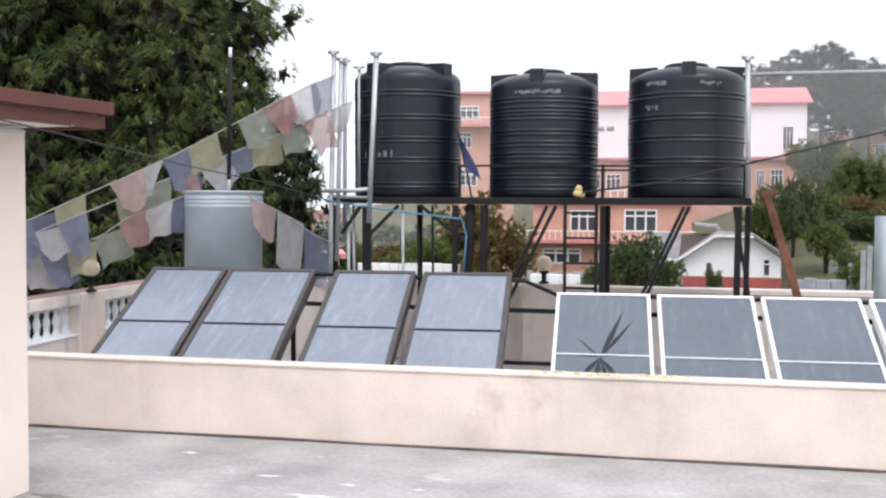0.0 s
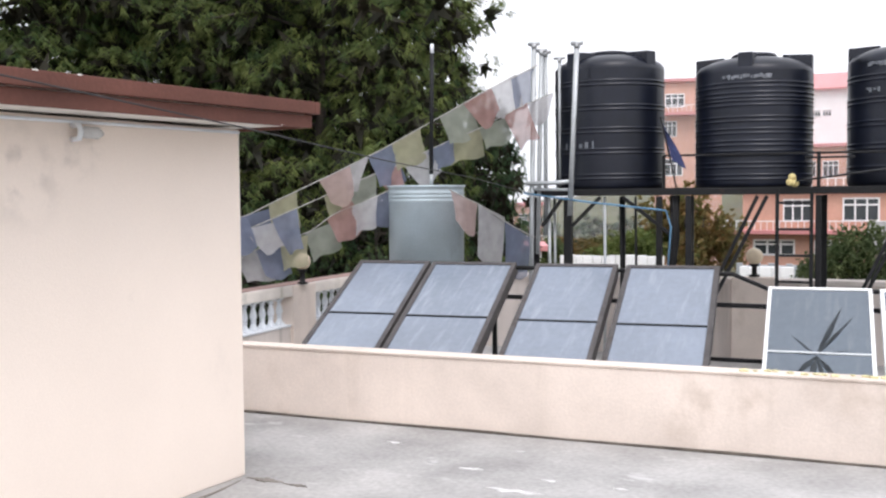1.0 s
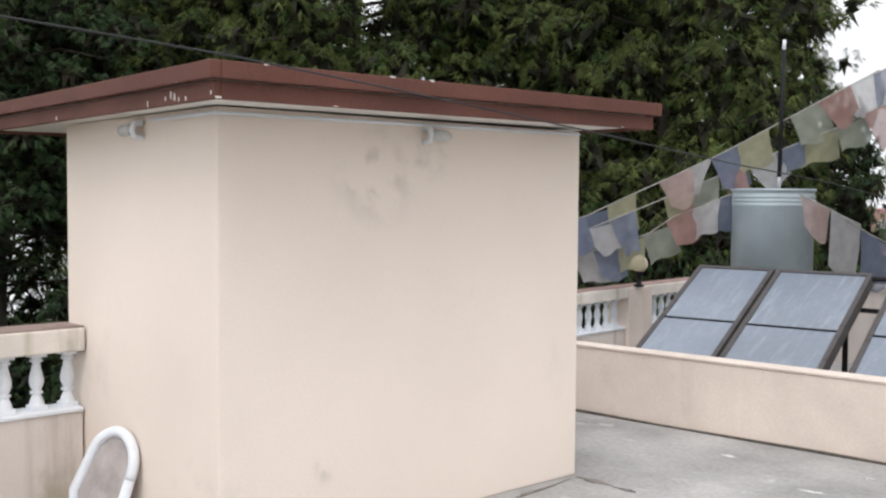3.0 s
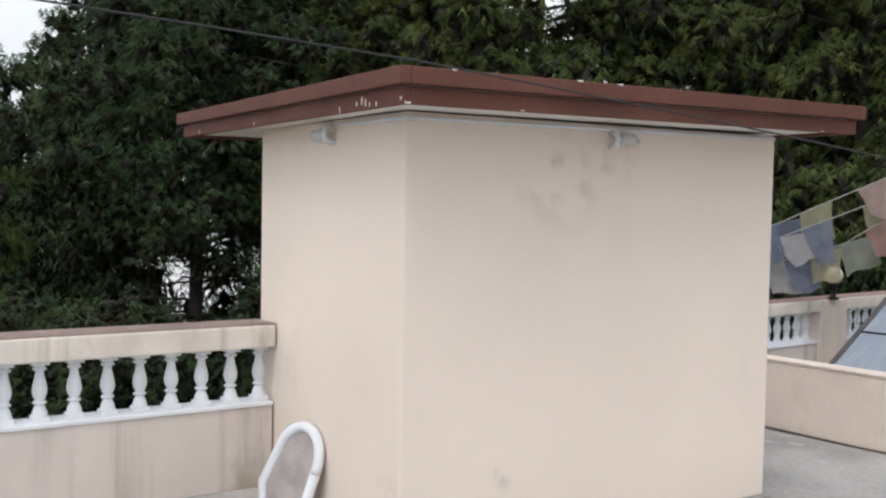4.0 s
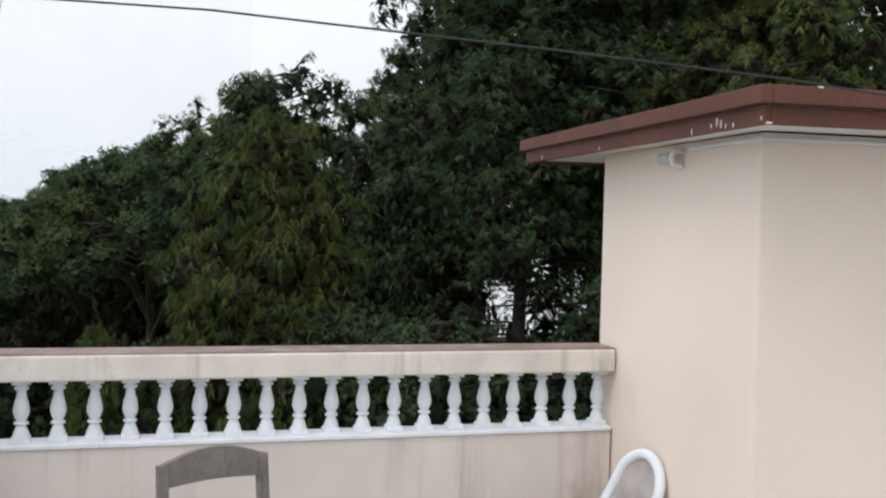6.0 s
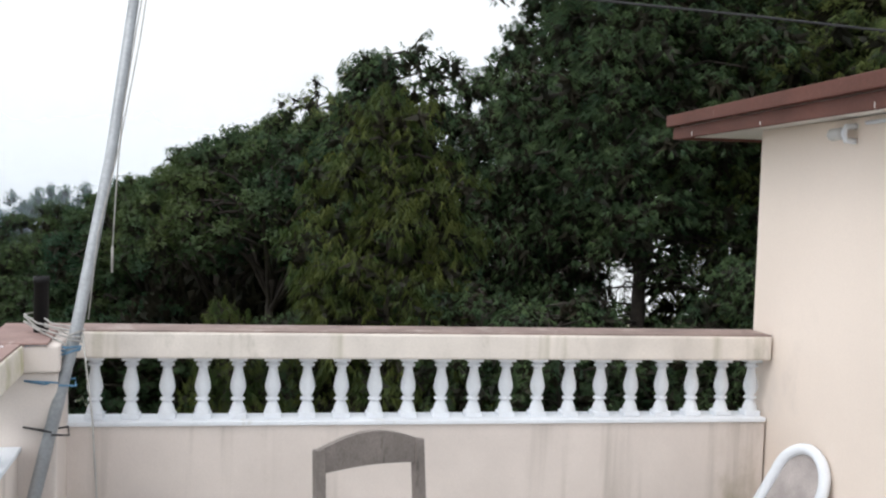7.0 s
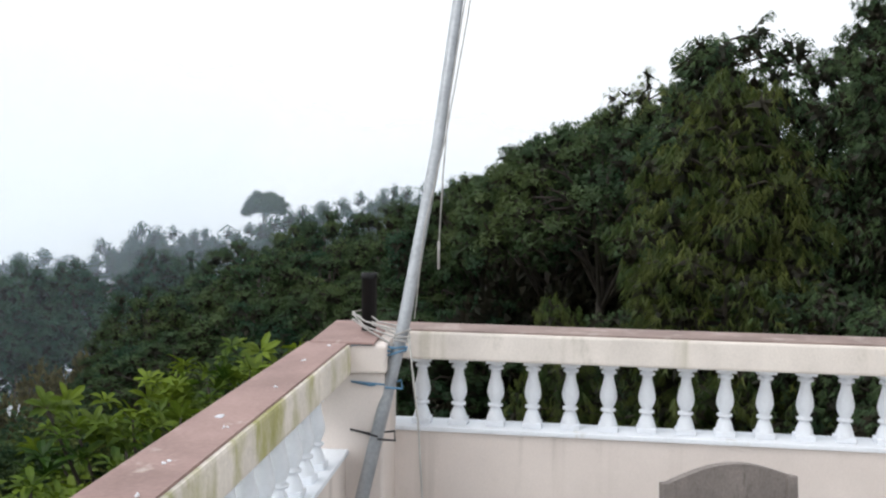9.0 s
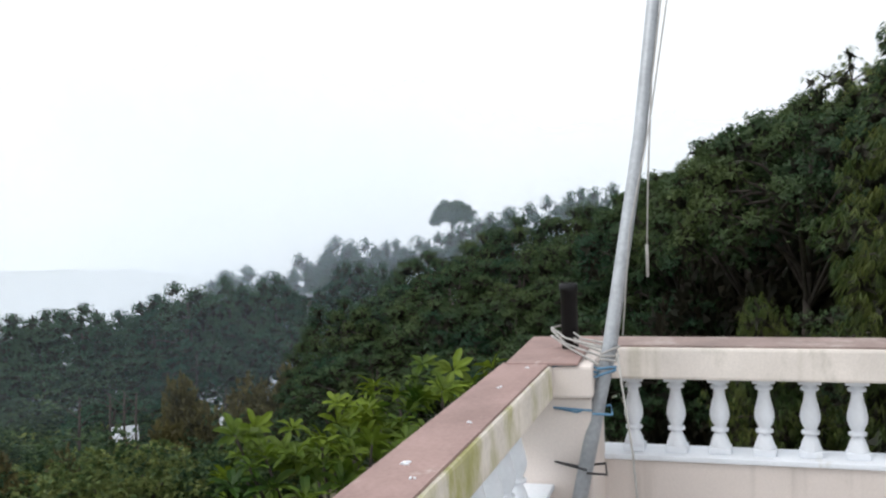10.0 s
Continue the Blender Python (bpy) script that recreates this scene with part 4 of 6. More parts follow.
def plumes(rng, centres, axes, k, size, needle, width, droop, mat, name):
    """Bottle-brush shoots: thin pointed needles round short twigs, hanging under their weight."""
    c, axis = np.repeat(centres, k, axis=0), np.repeat(axes, k, axis=0)
    n = len(c)
    start = c + axis * (rng.uniform(0, 1, (n, 1)) * size)
    d = rng.normal(0, 1, (n, 3))
    d -= axis * (d * axis).sum(1)[:, None]
    d = d / (np.linalg.norm(d, axis=1)[:, None] + 1e-9) * 0.5 + axis * 0.5 + np.array([0, 0, -droop])
    d /= np.linalg.norm(d, axis=1)[:, None] + 1e-9
    side = np.cross(d, rng.normal(0, 1, (n, 3)))
    side /= np.linalg.norm(side, axis=1)[:, None] + 1e-9
    tip = start + d * needle * rng.uniform(0.7, 1.2, (n, 1))
    return triangles(name, np.stack([start - side * width, start + side * width, tip], 1).reshape(-1, 3), mat)


def mats_of_needles(rng, centres, outs, k, needle, width, mat, name):
    """Short needle sprays lying over the rounded outside of each puff."""
    c, o = np.repeat(centres, k, axis=0), np.repeat(outs, k, axis=0)
    n = len(c)
    o = o + rng.normal(0, 0.38, (n, 3))
    o /= np.linalg.norm(o, axis=1)[:, None] + 1e-9
    d = rng.normal(0, 1, (n, 3))
    d -= o * (d * o).sum(1)[:, None] * 0.85
    d /= np.linalg.norm(d, axis=1)[:, None] + 1e-9
    side = np.cross(d, o)
    side /= np.linalg.norm(side, axis=1)[:, None] + 1e-9
    start = c + rng.normal(0, needle * 0.3, (n, 3)) - d * needle * 0.5
    tip = start + d * needle * rng.uniform(0.8, 1.3, (n, 1))
    return triangles(name, np.stack([start - side * width, start + side * width, tip], 1).reshape(-1, 3), mat)


def foliage_on(t, rng, clumps, outs, radii, per, k, size, needle, width, droop, mat, puffs=False):
    """Needle shoots over the outer side of each clump, and shade-dark blades inside it."""
    c, o, r = (np.repeat(np.asarray(q, float), per, axis=0) for q in (clumps, outs, radii))
    n = len(c)
    v = rng.normal(0, 1, (n, 3)) + o * 0.55 + np.array([0, 0, 0.45])
    v /= np.linalg.norm(v, axis=1)[:, None] + 1e-9
    pos = c + v * r[:, None] * np.array([1, 1, 0.72]) * rng.uniform(0.55, 1.0, (n, 1))
    axis = v + np.array([0, 0, 0.35])
    axis /= np.linalg.norm(axis, axis=1)[:, None] + 1e-9
    if puffs:
        me = mats_of_needles(rng, pos, v, k, needle, width, mat, "crown")
    else:
        me = plumes(rng, pos, axis, k, size, needle, width, droop, mat, "crown")
    cr = new("crown", me)
    cr.parent = t
    mean = float(np.mean(radii))
    # Near-black blades close the clump and put its inner shade into colour.
    cr = new("inner_crown", blades(rng, np.asarray(clumps, float), np.asarray(outs, float) * 0.4, 13, mean * 0.85, mean * 0.22, 0.9, M["shade_fill"], "inner_crown"))
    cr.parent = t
    tagged(cr, "dark twiggy blades standing in for shade inside the crown")


def pine(seed, height, radius, clear, limbs, clump, per, k, needle, width, mat, label, cone=0.45, droop=0.75, dead=0):
    """A tall conifer: tapered trunk, whorled limbs carrying clumps of drooping shoots, dead limbs below."""
    rng = np.random.default_rng(seed)
    t = thing("pine_tree", label, "tree")
    bm = B()
    lean = rng.normal(0, 0.2, 2)
    axis = lambda s: Vector((lean[0] * s * s * 2, lean[1] * s * s * 2, height * s))
    tube(bm, [axis(s) for s in np.linspace(0, 0.97, 9)], [0.16 * height / 14 * (1 - 0.9 * s) + 0.02 for s in np.linspace(0, 0.97, 9)], 9)
    cs, os_, rs = [], [], []
    for i in range(limbs):
        s = clear + (0.985 - clear) * ((i + rng.uniform(0, 1)) / limbs)
        u = (s - clear) / (1 - clear)
        L = radius * ((1 - u) ** cone * (0.6 + 0.4 * min(1, u * 4)) + 0.05) * rng.uniform(0.6, 1.1)
        a = i * 2.4 + rng.uniform(-0.5, 0.5)
        out = Vector((math.cos(a), math.sin(a), 0))
        p0 = axis(s)
        rise = rng.uniform(-0.05, 0.35) * L
        p1 = p0 + out * L * 0.55 + Vector((0, 0, rise * 0.8))
        p2 = p0 + out * L + Vector((0, 0, rise * 0.8 - 0.10 * L))
        tube(bm, [p0, p1, p2], [0.05 * (1 - u) + 0.02, 0.03, 0.012], 5)
        for j in range(max(2, int(1.5 * L / clump))):
            w = math.sqrt(rng.uniform(0.12, 1.0))
            q = p0 * (1 - w) ** 2 + p1 * 2 * w * (1 - w) + p2 * w * w
            q = q + Vector(rng.normal(0, 1, 3)) * 0.13 * L
            cs.append(tuple(q))
            os_.append(tuple(out * (0.4 + 0.6 * w)))
            rs.append(clump * rng.uniform(0.7, 1.2))
    for i in range(dead):
        s = clear * rng.uniform(0.45, 1.15)
        a = rng.uniform(0, 6.28)
        L = radius * rng.uniform(0.4, 0.95)
        p0 = axis(s)
        pts = [p0 + Vector((math.cos(a) * L * w, math.sin(a) * L * w, L * (0.12 * w - 0.25 * w * w) + rng.normal(0, 0.05))) for w in (0, 0.35, 0.7, 1.0)]
        tube(bm, pts, [0.035, 0.024, 0.014, 0.005], 5)
        for j in range(9):
            b = pts[1].lerp(pts[3], rng.uniform(0, 1))
            tube(bm, [b, b + Vector(rng.normal(0, 1, 3)) * 0.35 + Vector((0, 0, -0.1))], [0.010, 0.004], 4)
    part("trunk", bm, M["bark"], t, "brown bark trunk and bare limbs")
    foliage_on(t, rng, cs, os_, rs, per, k, needle * 0.9, needle, width, droop, mat)
    return t


def dome_pine(seed, height, radius, clear, count, clump, per, k, needle, width, mat, label, limbs=26, fill=0.86):
    """A broad pine: bare forking limbs under an umbrella of rounded foliage puffs."""
    rng = np.random.default_rng(seed)
    t = thing("pine_tree", label, "tree")
    bm = B()
    lean = rng.normal(0, 0.25, 2)
    axis = lambda s: Vector((lean[0] * s * 2, lean[1] * s * 2, height * s))
    tube(bm, [axis(s) for s in np.linspace(0, 0.9, 7)], [0.20 * height / 12 * (1 - 0.85 * s) + 0.02 for s in np.linspace(0, 0.9, 7)], 8)
    lobes = [(rng.uniform(0, 6.28), rng.uniform(0.75, 1.15)) for _ in range(6)]
    cs, os_, rs = [], [], []
    deep = height * (1 - clear) - clump * 0.6
    for i in range(count):
        e = (i + 0.5) / count
        a = i * 2.39996 + rng.uniform(-0.25, 0.25)
        z = 1 - 1.12 * e
        h = math.sqrt(max(0.0, 1 - z * z)) if z > 0 else 1.0
        wide = 1 + 0.16 * sum(math.cos(a - q) * g for q, g in lobes) / 3
        shell = rng.uniform(fill, 1.06)
        p = Vector((math.cos(a) * h * radius * wide * shell, math.sin(a) * h * radius * wide * shell, height - clump * 0.6 - deep * (1 - max(z, -0.1) * shell)))
        p = p + Vector((lean[0] * 1.8, lean[1] * 1.8, 0))
        cs.append(tuple(p))
        os_.append((math.cos(a) * h, math.sin(a) * h, max(0, z)))
        rs.append(clump * rng.uniform(0.75, 1.3))
        if i % max(1, count // limbs) == 0:
            p0 = axis(rng.uniform(clear * 0.7, 0.85))
            m = p0.lerp(p, 0.55) + Vector((0, 0, 0.12 * (p - p0).length))
            tube(bm, [p0, m, p], [0.07, 0.045, 0.015], 5)
    part("trunk", bm, M["bark"], t, "bare brown trunk and forking limbs")
    foliage_on(t, rng, cs, os_, rs, per, k, 0, needle, width, 0, mat, True)
    return t


rg = random.Random(5)
first = set()


def grove(base, rows):
    """Plants the built tree itself first, then copies. Rows: bearing, distance, width and height scale."""
    for az, d, wide, tall in rows:
        x, y = polar(az, d)
        m = pose(x, y, ground_z(x, y) - 0.15, 0, 0, rg.uniform(0, 360)) @ Matrix.Diagonal((wide, wide, tall, 1))
        if base.name not in first:
            first.add(base.name)
            base.matrix_basis = m
        else:
            copy_thing(base, Matrix()).matrix_basis = m


def topped(base_h, rows):
    """Rows of bearing, distance, width and the elevation that the tree's top reaches."""
    out = []
    for az, d, wide, el in rows:
        x, y = polar(az, d)
        out.append((az, d, wide, (1.75 + d * math.tan(radians(el)) - ground_z(x, y)) / base_h))
    return out


def canopy(base_h, line, d, spread, az0, az1, step, low, wide):
    """A row of crowns whose tops follow a skyline, some degrees below it."""
    rows, az = [], az0
    while az < az1:
        rows.append((az, d + rg.uniform(-spread, spread), wide * rg.uniform(0.85, 1.15), float(np.interp(az, *line)) - low - rg.uniform(0, 0.5 + 0.15 * low)))
        az += step * rg.uniform(0.8, 1.2)
    return topped(base_h, rows)


tall_a = pine(11, 18.0, 4.0, 0.10, 145, 0.46, 12, 13, 0.21, 0.0105, M["pine"], "tall dense dark green pine with drooping needle tufts", cone=0.42)
tall_b = pine(12, 19.0, 3.5, 0.42, 130, 0.46, 12, 11, 0.21, 0.0125, M["pine_dark"], "tall dark pine with bare lower trunk and gaps", cone=0.35, dead=70)
mid_c = pine(13, 12.0, 3.0, 0.10, 96, 0.46, 10, 8, 0.20, 0.0165, M["pine_dark"], "mid-height dark green pine with a rounded top", cone=0.30)
light_d = pine(14, 10.3, 3.0, 0.08, 100, 0.36, 12, 11, 0.21, 0.012, M["pine_light"], "younger yellow-green pine with drooping shoots", cone=0.55, droop=1.0)
thin_t = pine(18, 12.0, 2.2, 0.45, 40, 0.34, 8, 12, 0.18, 0.009, M["pine"], "sparse thin-topped pine with brownish needles", cone=0.35, dead=8)
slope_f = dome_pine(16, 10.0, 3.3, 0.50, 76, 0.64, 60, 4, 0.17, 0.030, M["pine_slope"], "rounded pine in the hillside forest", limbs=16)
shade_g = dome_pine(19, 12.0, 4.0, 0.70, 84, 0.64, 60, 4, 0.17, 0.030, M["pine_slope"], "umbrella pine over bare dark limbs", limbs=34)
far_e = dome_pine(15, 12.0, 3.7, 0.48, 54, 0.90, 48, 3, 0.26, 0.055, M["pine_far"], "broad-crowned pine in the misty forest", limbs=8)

grove(tall_a, topped(18, [(29.8, 23, 1.0, 26), (38, 25, 1.0, 26), (47, 23, 1.0, 26), (56, 26, 1.05, 25), (34, 31, 1.1, 24), (24.5, 31, 0.8, 13.5)]))
grove(tall_b, topped(19, [(65.2, 24, 0.97, 20), (60.5, 29, 0.9, 22), (69.0, 31, 0.85, 18), (53, 33, 1.1, 22)]))
grove(mid_c, topped(12, [(76.4, 27, 0.98, 7.9), (73.3, 31, 0.75, 6.8), (20.9, 28, 0.45, 3.4), (22.5, 26, 0.6, 5.5), (26, 19, 0.55, -1.0), (35, 18, 0.6, -1.5), (69.0, 27, 0.62, 4.0), (72.0, 26, 0.75, 6.9), (81.0, 38, 0.9, 5.3), (57, 18, 0.6, -2.5), (68, 17, 0.6, -5.6), (64.5, 20, 0.55, -6.8), (61, 19, 0.55, -6.5), (74, 19, 0.55, -4.8), (84, 21, 0.5, -6.6)]))
grove(light_d, topped(10.3, [(79.0, 20, 0.95, 5.2), (87.4, 19, 0.45, -6.2), (48, 18, 0.7, -2), (41, 17.5, 0.6, -2)]))
grove(thin_t, topped(12, [(79.8, 32, 1.0, 7.0), (82.2, 36, 0.9, 5.7)]))

NEAR = ([80, 81.2, 83.7, 86.1, 88.3, 90.1, 92.8, 94.4, 98.4, 100.9, 104.2, 106.7, 108.6, 110.0, 110.7], [5.6, 5.5, 5.0, 3.8, 2.5, 1.2, 0.6, -0.4, -0.5, -1.3, -2.5, -3.3, -4.2, -6.0, -7.8])
grove(shade_g, topped(12.45, [(85.6, 33, 1.0, 4.0), (82.8, 36, 0.9, 5.2), (88.4, 36, 0.9, 2.4), (84.5, 42, 1.1, 4.4), (88, 44, 1.1, 2.2), (91.2, 42, 0.95, 0.9), (86.3, 52, 1.2, 3.5)]))
grove(slope_f, canopy(10.4, NEAR, 62, 3, 89.5, 107.5, 2.7, 0.0, 1.1) + canopy(10.4, NEAR, 53, 3, 90, 107.0, 2.9, 1.5, 1.05) + canopy(10.4, NEAR, 45, 2, 90.5, 109.5, 3.2, 3.2, 0.95) + canopy(10.4, NEAR, 37, 2, 91, 107, 3.6, 5.6, 0.85) + topped(10.4, [(109.2, 50, 0.8, -5.4), (110.2, 47, 0.7, -8.0)]))
RIDGE = ([92, 95.9, 97.8, 100.3, 102.5, 105.4, 106.7, 108.2, 110.8, 113.0, 115.5, 118.8, 122.0, 123.5, 126.0, 130], [0.8, 0.2, -0.2, -0.7, -1.4, -2.1, -2.7, -1.9, -2.7, -3.6, -3.7, -3.9, -4.6, -4.8, -4.6, -4.7])
grove(far_e, canopy(12.5, RIDGE, 122, 6, 92, 117, 1.35, -0.35, 1.2) + canopy(12.5, RIDGE, 100, 6, 107, 131, 2.3, 0.8, 1.05) + canopy(12.5, RIDGE, 88, 5, 113, 131, 2.5, 0.0, 1.0) + canopy(12.5, RIDGE, 79, 4, 109.5, 131, 2.7, 2.6, 0.95) + canopy(12.5, RIDGE, 70, 4, 119, 131, 3.2, 5.0, 0.9))
HILL = ([-16, -11.4, -9.6, -9.0, -8.2, -7.4, -6.8, -4.8, -3.5, 0], [8.0, 7.8, 8.1, 8.8, 9.2, 8.6, 8.0, 7.7, 6.6, 5.0])
grove(far_e, canopy(12.5, HILL, 146, 5, -15, -3.0, 1.05, 0.0, 0.95) + canopy(12.5, HILL, 134, 4, -15, -3.5, 1.4, 1.2, 0.95) + canopy(12.5, HILL, 124, 4, -15, -8.0, 1.5, 2.4, 0.95) + [(16.5, 78, 0.5, 0.42), (14.6, 92, 0.55, 0.5), (13.0, 95, 0.5, 0.48), (17.6, 88, 0.6, 0.55)])

lone = dome_pine(17, 25.0, 2.6, 0.89, 64, 0.72, 60, 3, 0.26, 0.055, M["pine_far"], "lone umbrella-crowned pine on the ridge", limbs=4, fill=0.72)
x, y = polar(103.5, 138)
lone.matrix_basis = pose(x, y, 0.6 - 25.0)


# ---- sheets that stand in for mist and haze ----
# Upright see-through arcs that pale what lies behind; with glow they emit.
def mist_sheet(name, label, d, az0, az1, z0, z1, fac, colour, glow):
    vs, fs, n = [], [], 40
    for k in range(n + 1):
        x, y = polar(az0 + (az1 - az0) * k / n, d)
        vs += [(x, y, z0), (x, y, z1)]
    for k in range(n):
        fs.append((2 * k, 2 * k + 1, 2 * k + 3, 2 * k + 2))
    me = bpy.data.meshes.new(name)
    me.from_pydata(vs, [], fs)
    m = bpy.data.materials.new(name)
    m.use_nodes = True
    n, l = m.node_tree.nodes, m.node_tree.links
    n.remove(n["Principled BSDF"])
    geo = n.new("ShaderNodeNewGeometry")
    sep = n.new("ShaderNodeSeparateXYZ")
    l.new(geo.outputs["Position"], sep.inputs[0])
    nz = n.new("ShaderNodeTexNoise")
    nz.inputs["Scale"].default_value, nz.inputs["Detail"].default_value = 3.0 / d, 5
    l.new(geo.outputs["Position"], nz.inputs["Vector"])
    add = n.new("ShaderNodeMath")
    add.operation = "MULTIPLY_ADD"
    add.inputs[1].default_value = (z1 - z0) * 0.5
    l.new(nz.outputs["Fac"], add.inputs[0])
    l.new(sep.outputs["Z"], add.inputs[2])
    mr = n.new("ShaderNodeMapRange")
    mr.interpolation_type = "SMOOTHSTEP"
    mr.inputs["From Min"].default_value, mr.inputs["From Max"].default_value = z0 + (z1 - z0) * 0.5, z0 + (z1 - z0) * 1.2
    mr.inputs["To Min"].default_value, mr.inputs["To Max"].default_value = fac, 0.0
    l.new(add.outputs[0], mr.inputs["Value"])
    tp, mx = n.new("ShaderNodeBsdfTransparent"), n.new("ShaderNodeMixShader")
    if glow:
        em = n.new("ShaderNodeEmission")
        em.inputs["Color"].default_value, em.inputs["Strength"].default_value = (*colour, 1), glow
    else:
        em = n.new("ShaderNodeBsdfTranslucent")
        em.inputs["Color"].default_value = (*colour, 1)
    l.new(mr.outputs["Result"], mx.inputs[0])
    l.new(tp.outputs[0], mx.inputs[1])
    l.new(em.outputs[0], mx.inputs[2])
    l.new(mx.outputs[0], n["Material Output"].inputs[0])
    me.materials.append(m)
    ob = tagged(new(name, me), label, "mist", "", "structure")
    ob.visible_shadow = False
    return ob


# Emits its own pale light, in place of bright distant fog.
mist_sheet("backdrop", "glowing sheet standing in for fog across the valley", 420, 40, 170, -140, 120, 1.0, (0.90, 0.94, 0.97), 1.1)
def far_ridge():
    """A wooded ridge lost in the fog across the valley."""
    vs, fs, n = [], [], 120
    for k in range(n + 1):
        az = 92 + 60 * k / n
        x, y = polar(az, 330)
        top = 1.6 + 330 * math.tan(radians(float(np.interp(az, [92, 112, 118, 124, 130, 152], [-7, -5.6, -3.8, -3.2, -3.0, -3.2])))) + 1.6 * noise.noise((k * 0.2, 0, 0)) + 0.5 * noise.noise((k * 0.9, 5, 0))
        x2, y2 = polar(az, 380)
        vs += [(x, y, -120.0), (x, y, top), (x2, y2, top - 6)]
    for k in range(n):
        for i in (0, 1):
            a = 3 * k + i
            fs.append((a, a + 1, a + 4, a + 3))
    me = bpy.data.meshes.new("backdrop_ridge")
    me.from_pydata(vs, [], fs)
    me.materials.append(M["grass"])
    return tagged(new("backdrop_ridge", me), "far wooded ridge lost in fog", "ridge", "", "structure")


far_ridge()
mist_sheet("mist_valley", "translucent sheet standing in for dense valley fog", 250, 70, 160, -120, 80, 0.99, (0.88, 0.93, 0.97), 0)
# This sheet emits too, to wash out the ridge behind it.
mist_sheet("mist_ridge", "glowing sheet that fades the far ridge like fog", 322, 80, 160, -120, 150, 0.75, (0.90, 0.94, 0.97), 1.0)
mist_sheet("haze_far", "translucent sheet for haze before the far ridge", 110, 88, 150, -40, 22, 0.36, (0.78, 0.88, 1.0), 0)
mist_sheet("haze_near", "translucent sheet for haze over the forest", 71, 88, 150, -45, 14, 0.09, (0.74, 0.87, 1.0), 0)
mist_sheet("haze_hill", "translucent sheet for haze before the wooded hilltop", 104, -40, 4, -10, 48, 0.15, (0.85, 0.9, 0.92), 0)
mist_sheet("haze_slope", "translucent sheet for haze on the wooded slope", 51, 97, 150, -36, 5, 0.04, (0.78, 0.88, 1.0), 0)
mist_sheet("haze_town", "translucent sheet for haze over the hillside town", 79, -26, 24, -14, 40, 0.17, (0.85, 0.88, 0.9), 0)


# ---- the hillside town ----
M["salmon"] = mat_of("salmon_wall_paint", (0.58, 0.33, 0.25), 0.85, var=0.10, scale=0.5, fine=6, bump=0.1, spots=(0.6, 0.6, 0.8, (0.42, 0.22, 0.17), (1, 1, 0.5)))
M["white_wall"] = mat_of("white_house_paint", (0.80, 0.80, 0.80), 0.85, var=0.06, scale=0.5, fine=6, bump=0.1, spots=(0.6, 0.62, 0.8, (0.5, 0.5, 0.48), (1, 1, 0.5)))
M["pink_sheet"] = mat_of("pink_sheet_roof", (0.58, 0.24, 0.24), 0.6, var=0.10, scale=0.8, fine=9)
M["tin"] = mat_of("weathered_tin_sheet", (0.34, 0.36, 0.38), 0.5, 0.3, var=0.2, scale=1.2, fine=10)
M["slate"] = mat_of("grey_slate_roof", (0.21, 0.205, 0.20), 0.8, var=0.2, scale=1.5, fine=14, bump=0.3)
M["redbase"] = mat_of("red_plinth_paint", (0.36, 0.09, 0.08), 0.8, var=0.15, scale=1.0, fine=10)
M["glass"] = mat_of("dark_window_glass", (0.05, 0.06, 0.065), 0.12, var=0.1, spec=0.8)
M["brown_wall"] = mat_of("brown_mud_wall", (0.16, 0.125, 0.11), 0.9, var=0.2, scale=1.0, fine=10)


def window(parent, x0, x1, z0, z1, y=0.0, cols=3):
    """A window with white frame, bars and dark panes, set in the wall that faces local -y."""
    b = max(0.05, 0.05 * (x1 - x0))
    bm = B()
    box(bm, x0, x1, y - 0.06, y + 0.05, z0, z0 + b)
    box(bm, x0, x1, y - 0.06, y + 0.05, z1 - b, z1)
    for k in range(cols + 1):
        x = x0 + (x1 - x0 - b) * k / cols
        box(bm, x, x + b, y - 0.06, y + 0.05, z0 + b, z1 - b)
    zt = z0 + (z1 - z0) * 0.7
    for k in range(cols):
        x = x0 + (x1 - x0 - b) * k / cols
        box(bm, x + b, x + (x1 - x0 - b) / cols, y - 0.05, y + 0.05, zt - b / 2, zt + b / 2)
    w = part("window", bm, M["white_wall"], parent, "white framed window")
    bm = B()
    box(bm, x0 + 0.01, x1 - 0.01, y + 0.06, y + 0.08, z0 + 0.01, z1 - 0.01)
    ob = new("pane", to_mesh(bm, "pane", M["glass"]))
    ob.parent = w
    return w


def wall_with_holes(bm, w, z0, z1, holes, t=0.25):
    """A facade in local x and z, with openings right through it."""
    xs = sorted({-w / 2, w / 2, *[h[0] for h in holes], *[h[1] for h in holes]})
    zs = sorted({z0, z1, *[h[2] for h in holes], *[h[3] for h in holes]})
    for a, b in zip(xs, xs[1:]):
        for c, d in zip(zs, zs[1:]):
            if not any(h[0] <= (a + b) / 2 <= h[1] and h[2] <= (c + d) / 2 <= h[3] for h in holes):
                box(bm, a, b, 0.0, t, c, d)


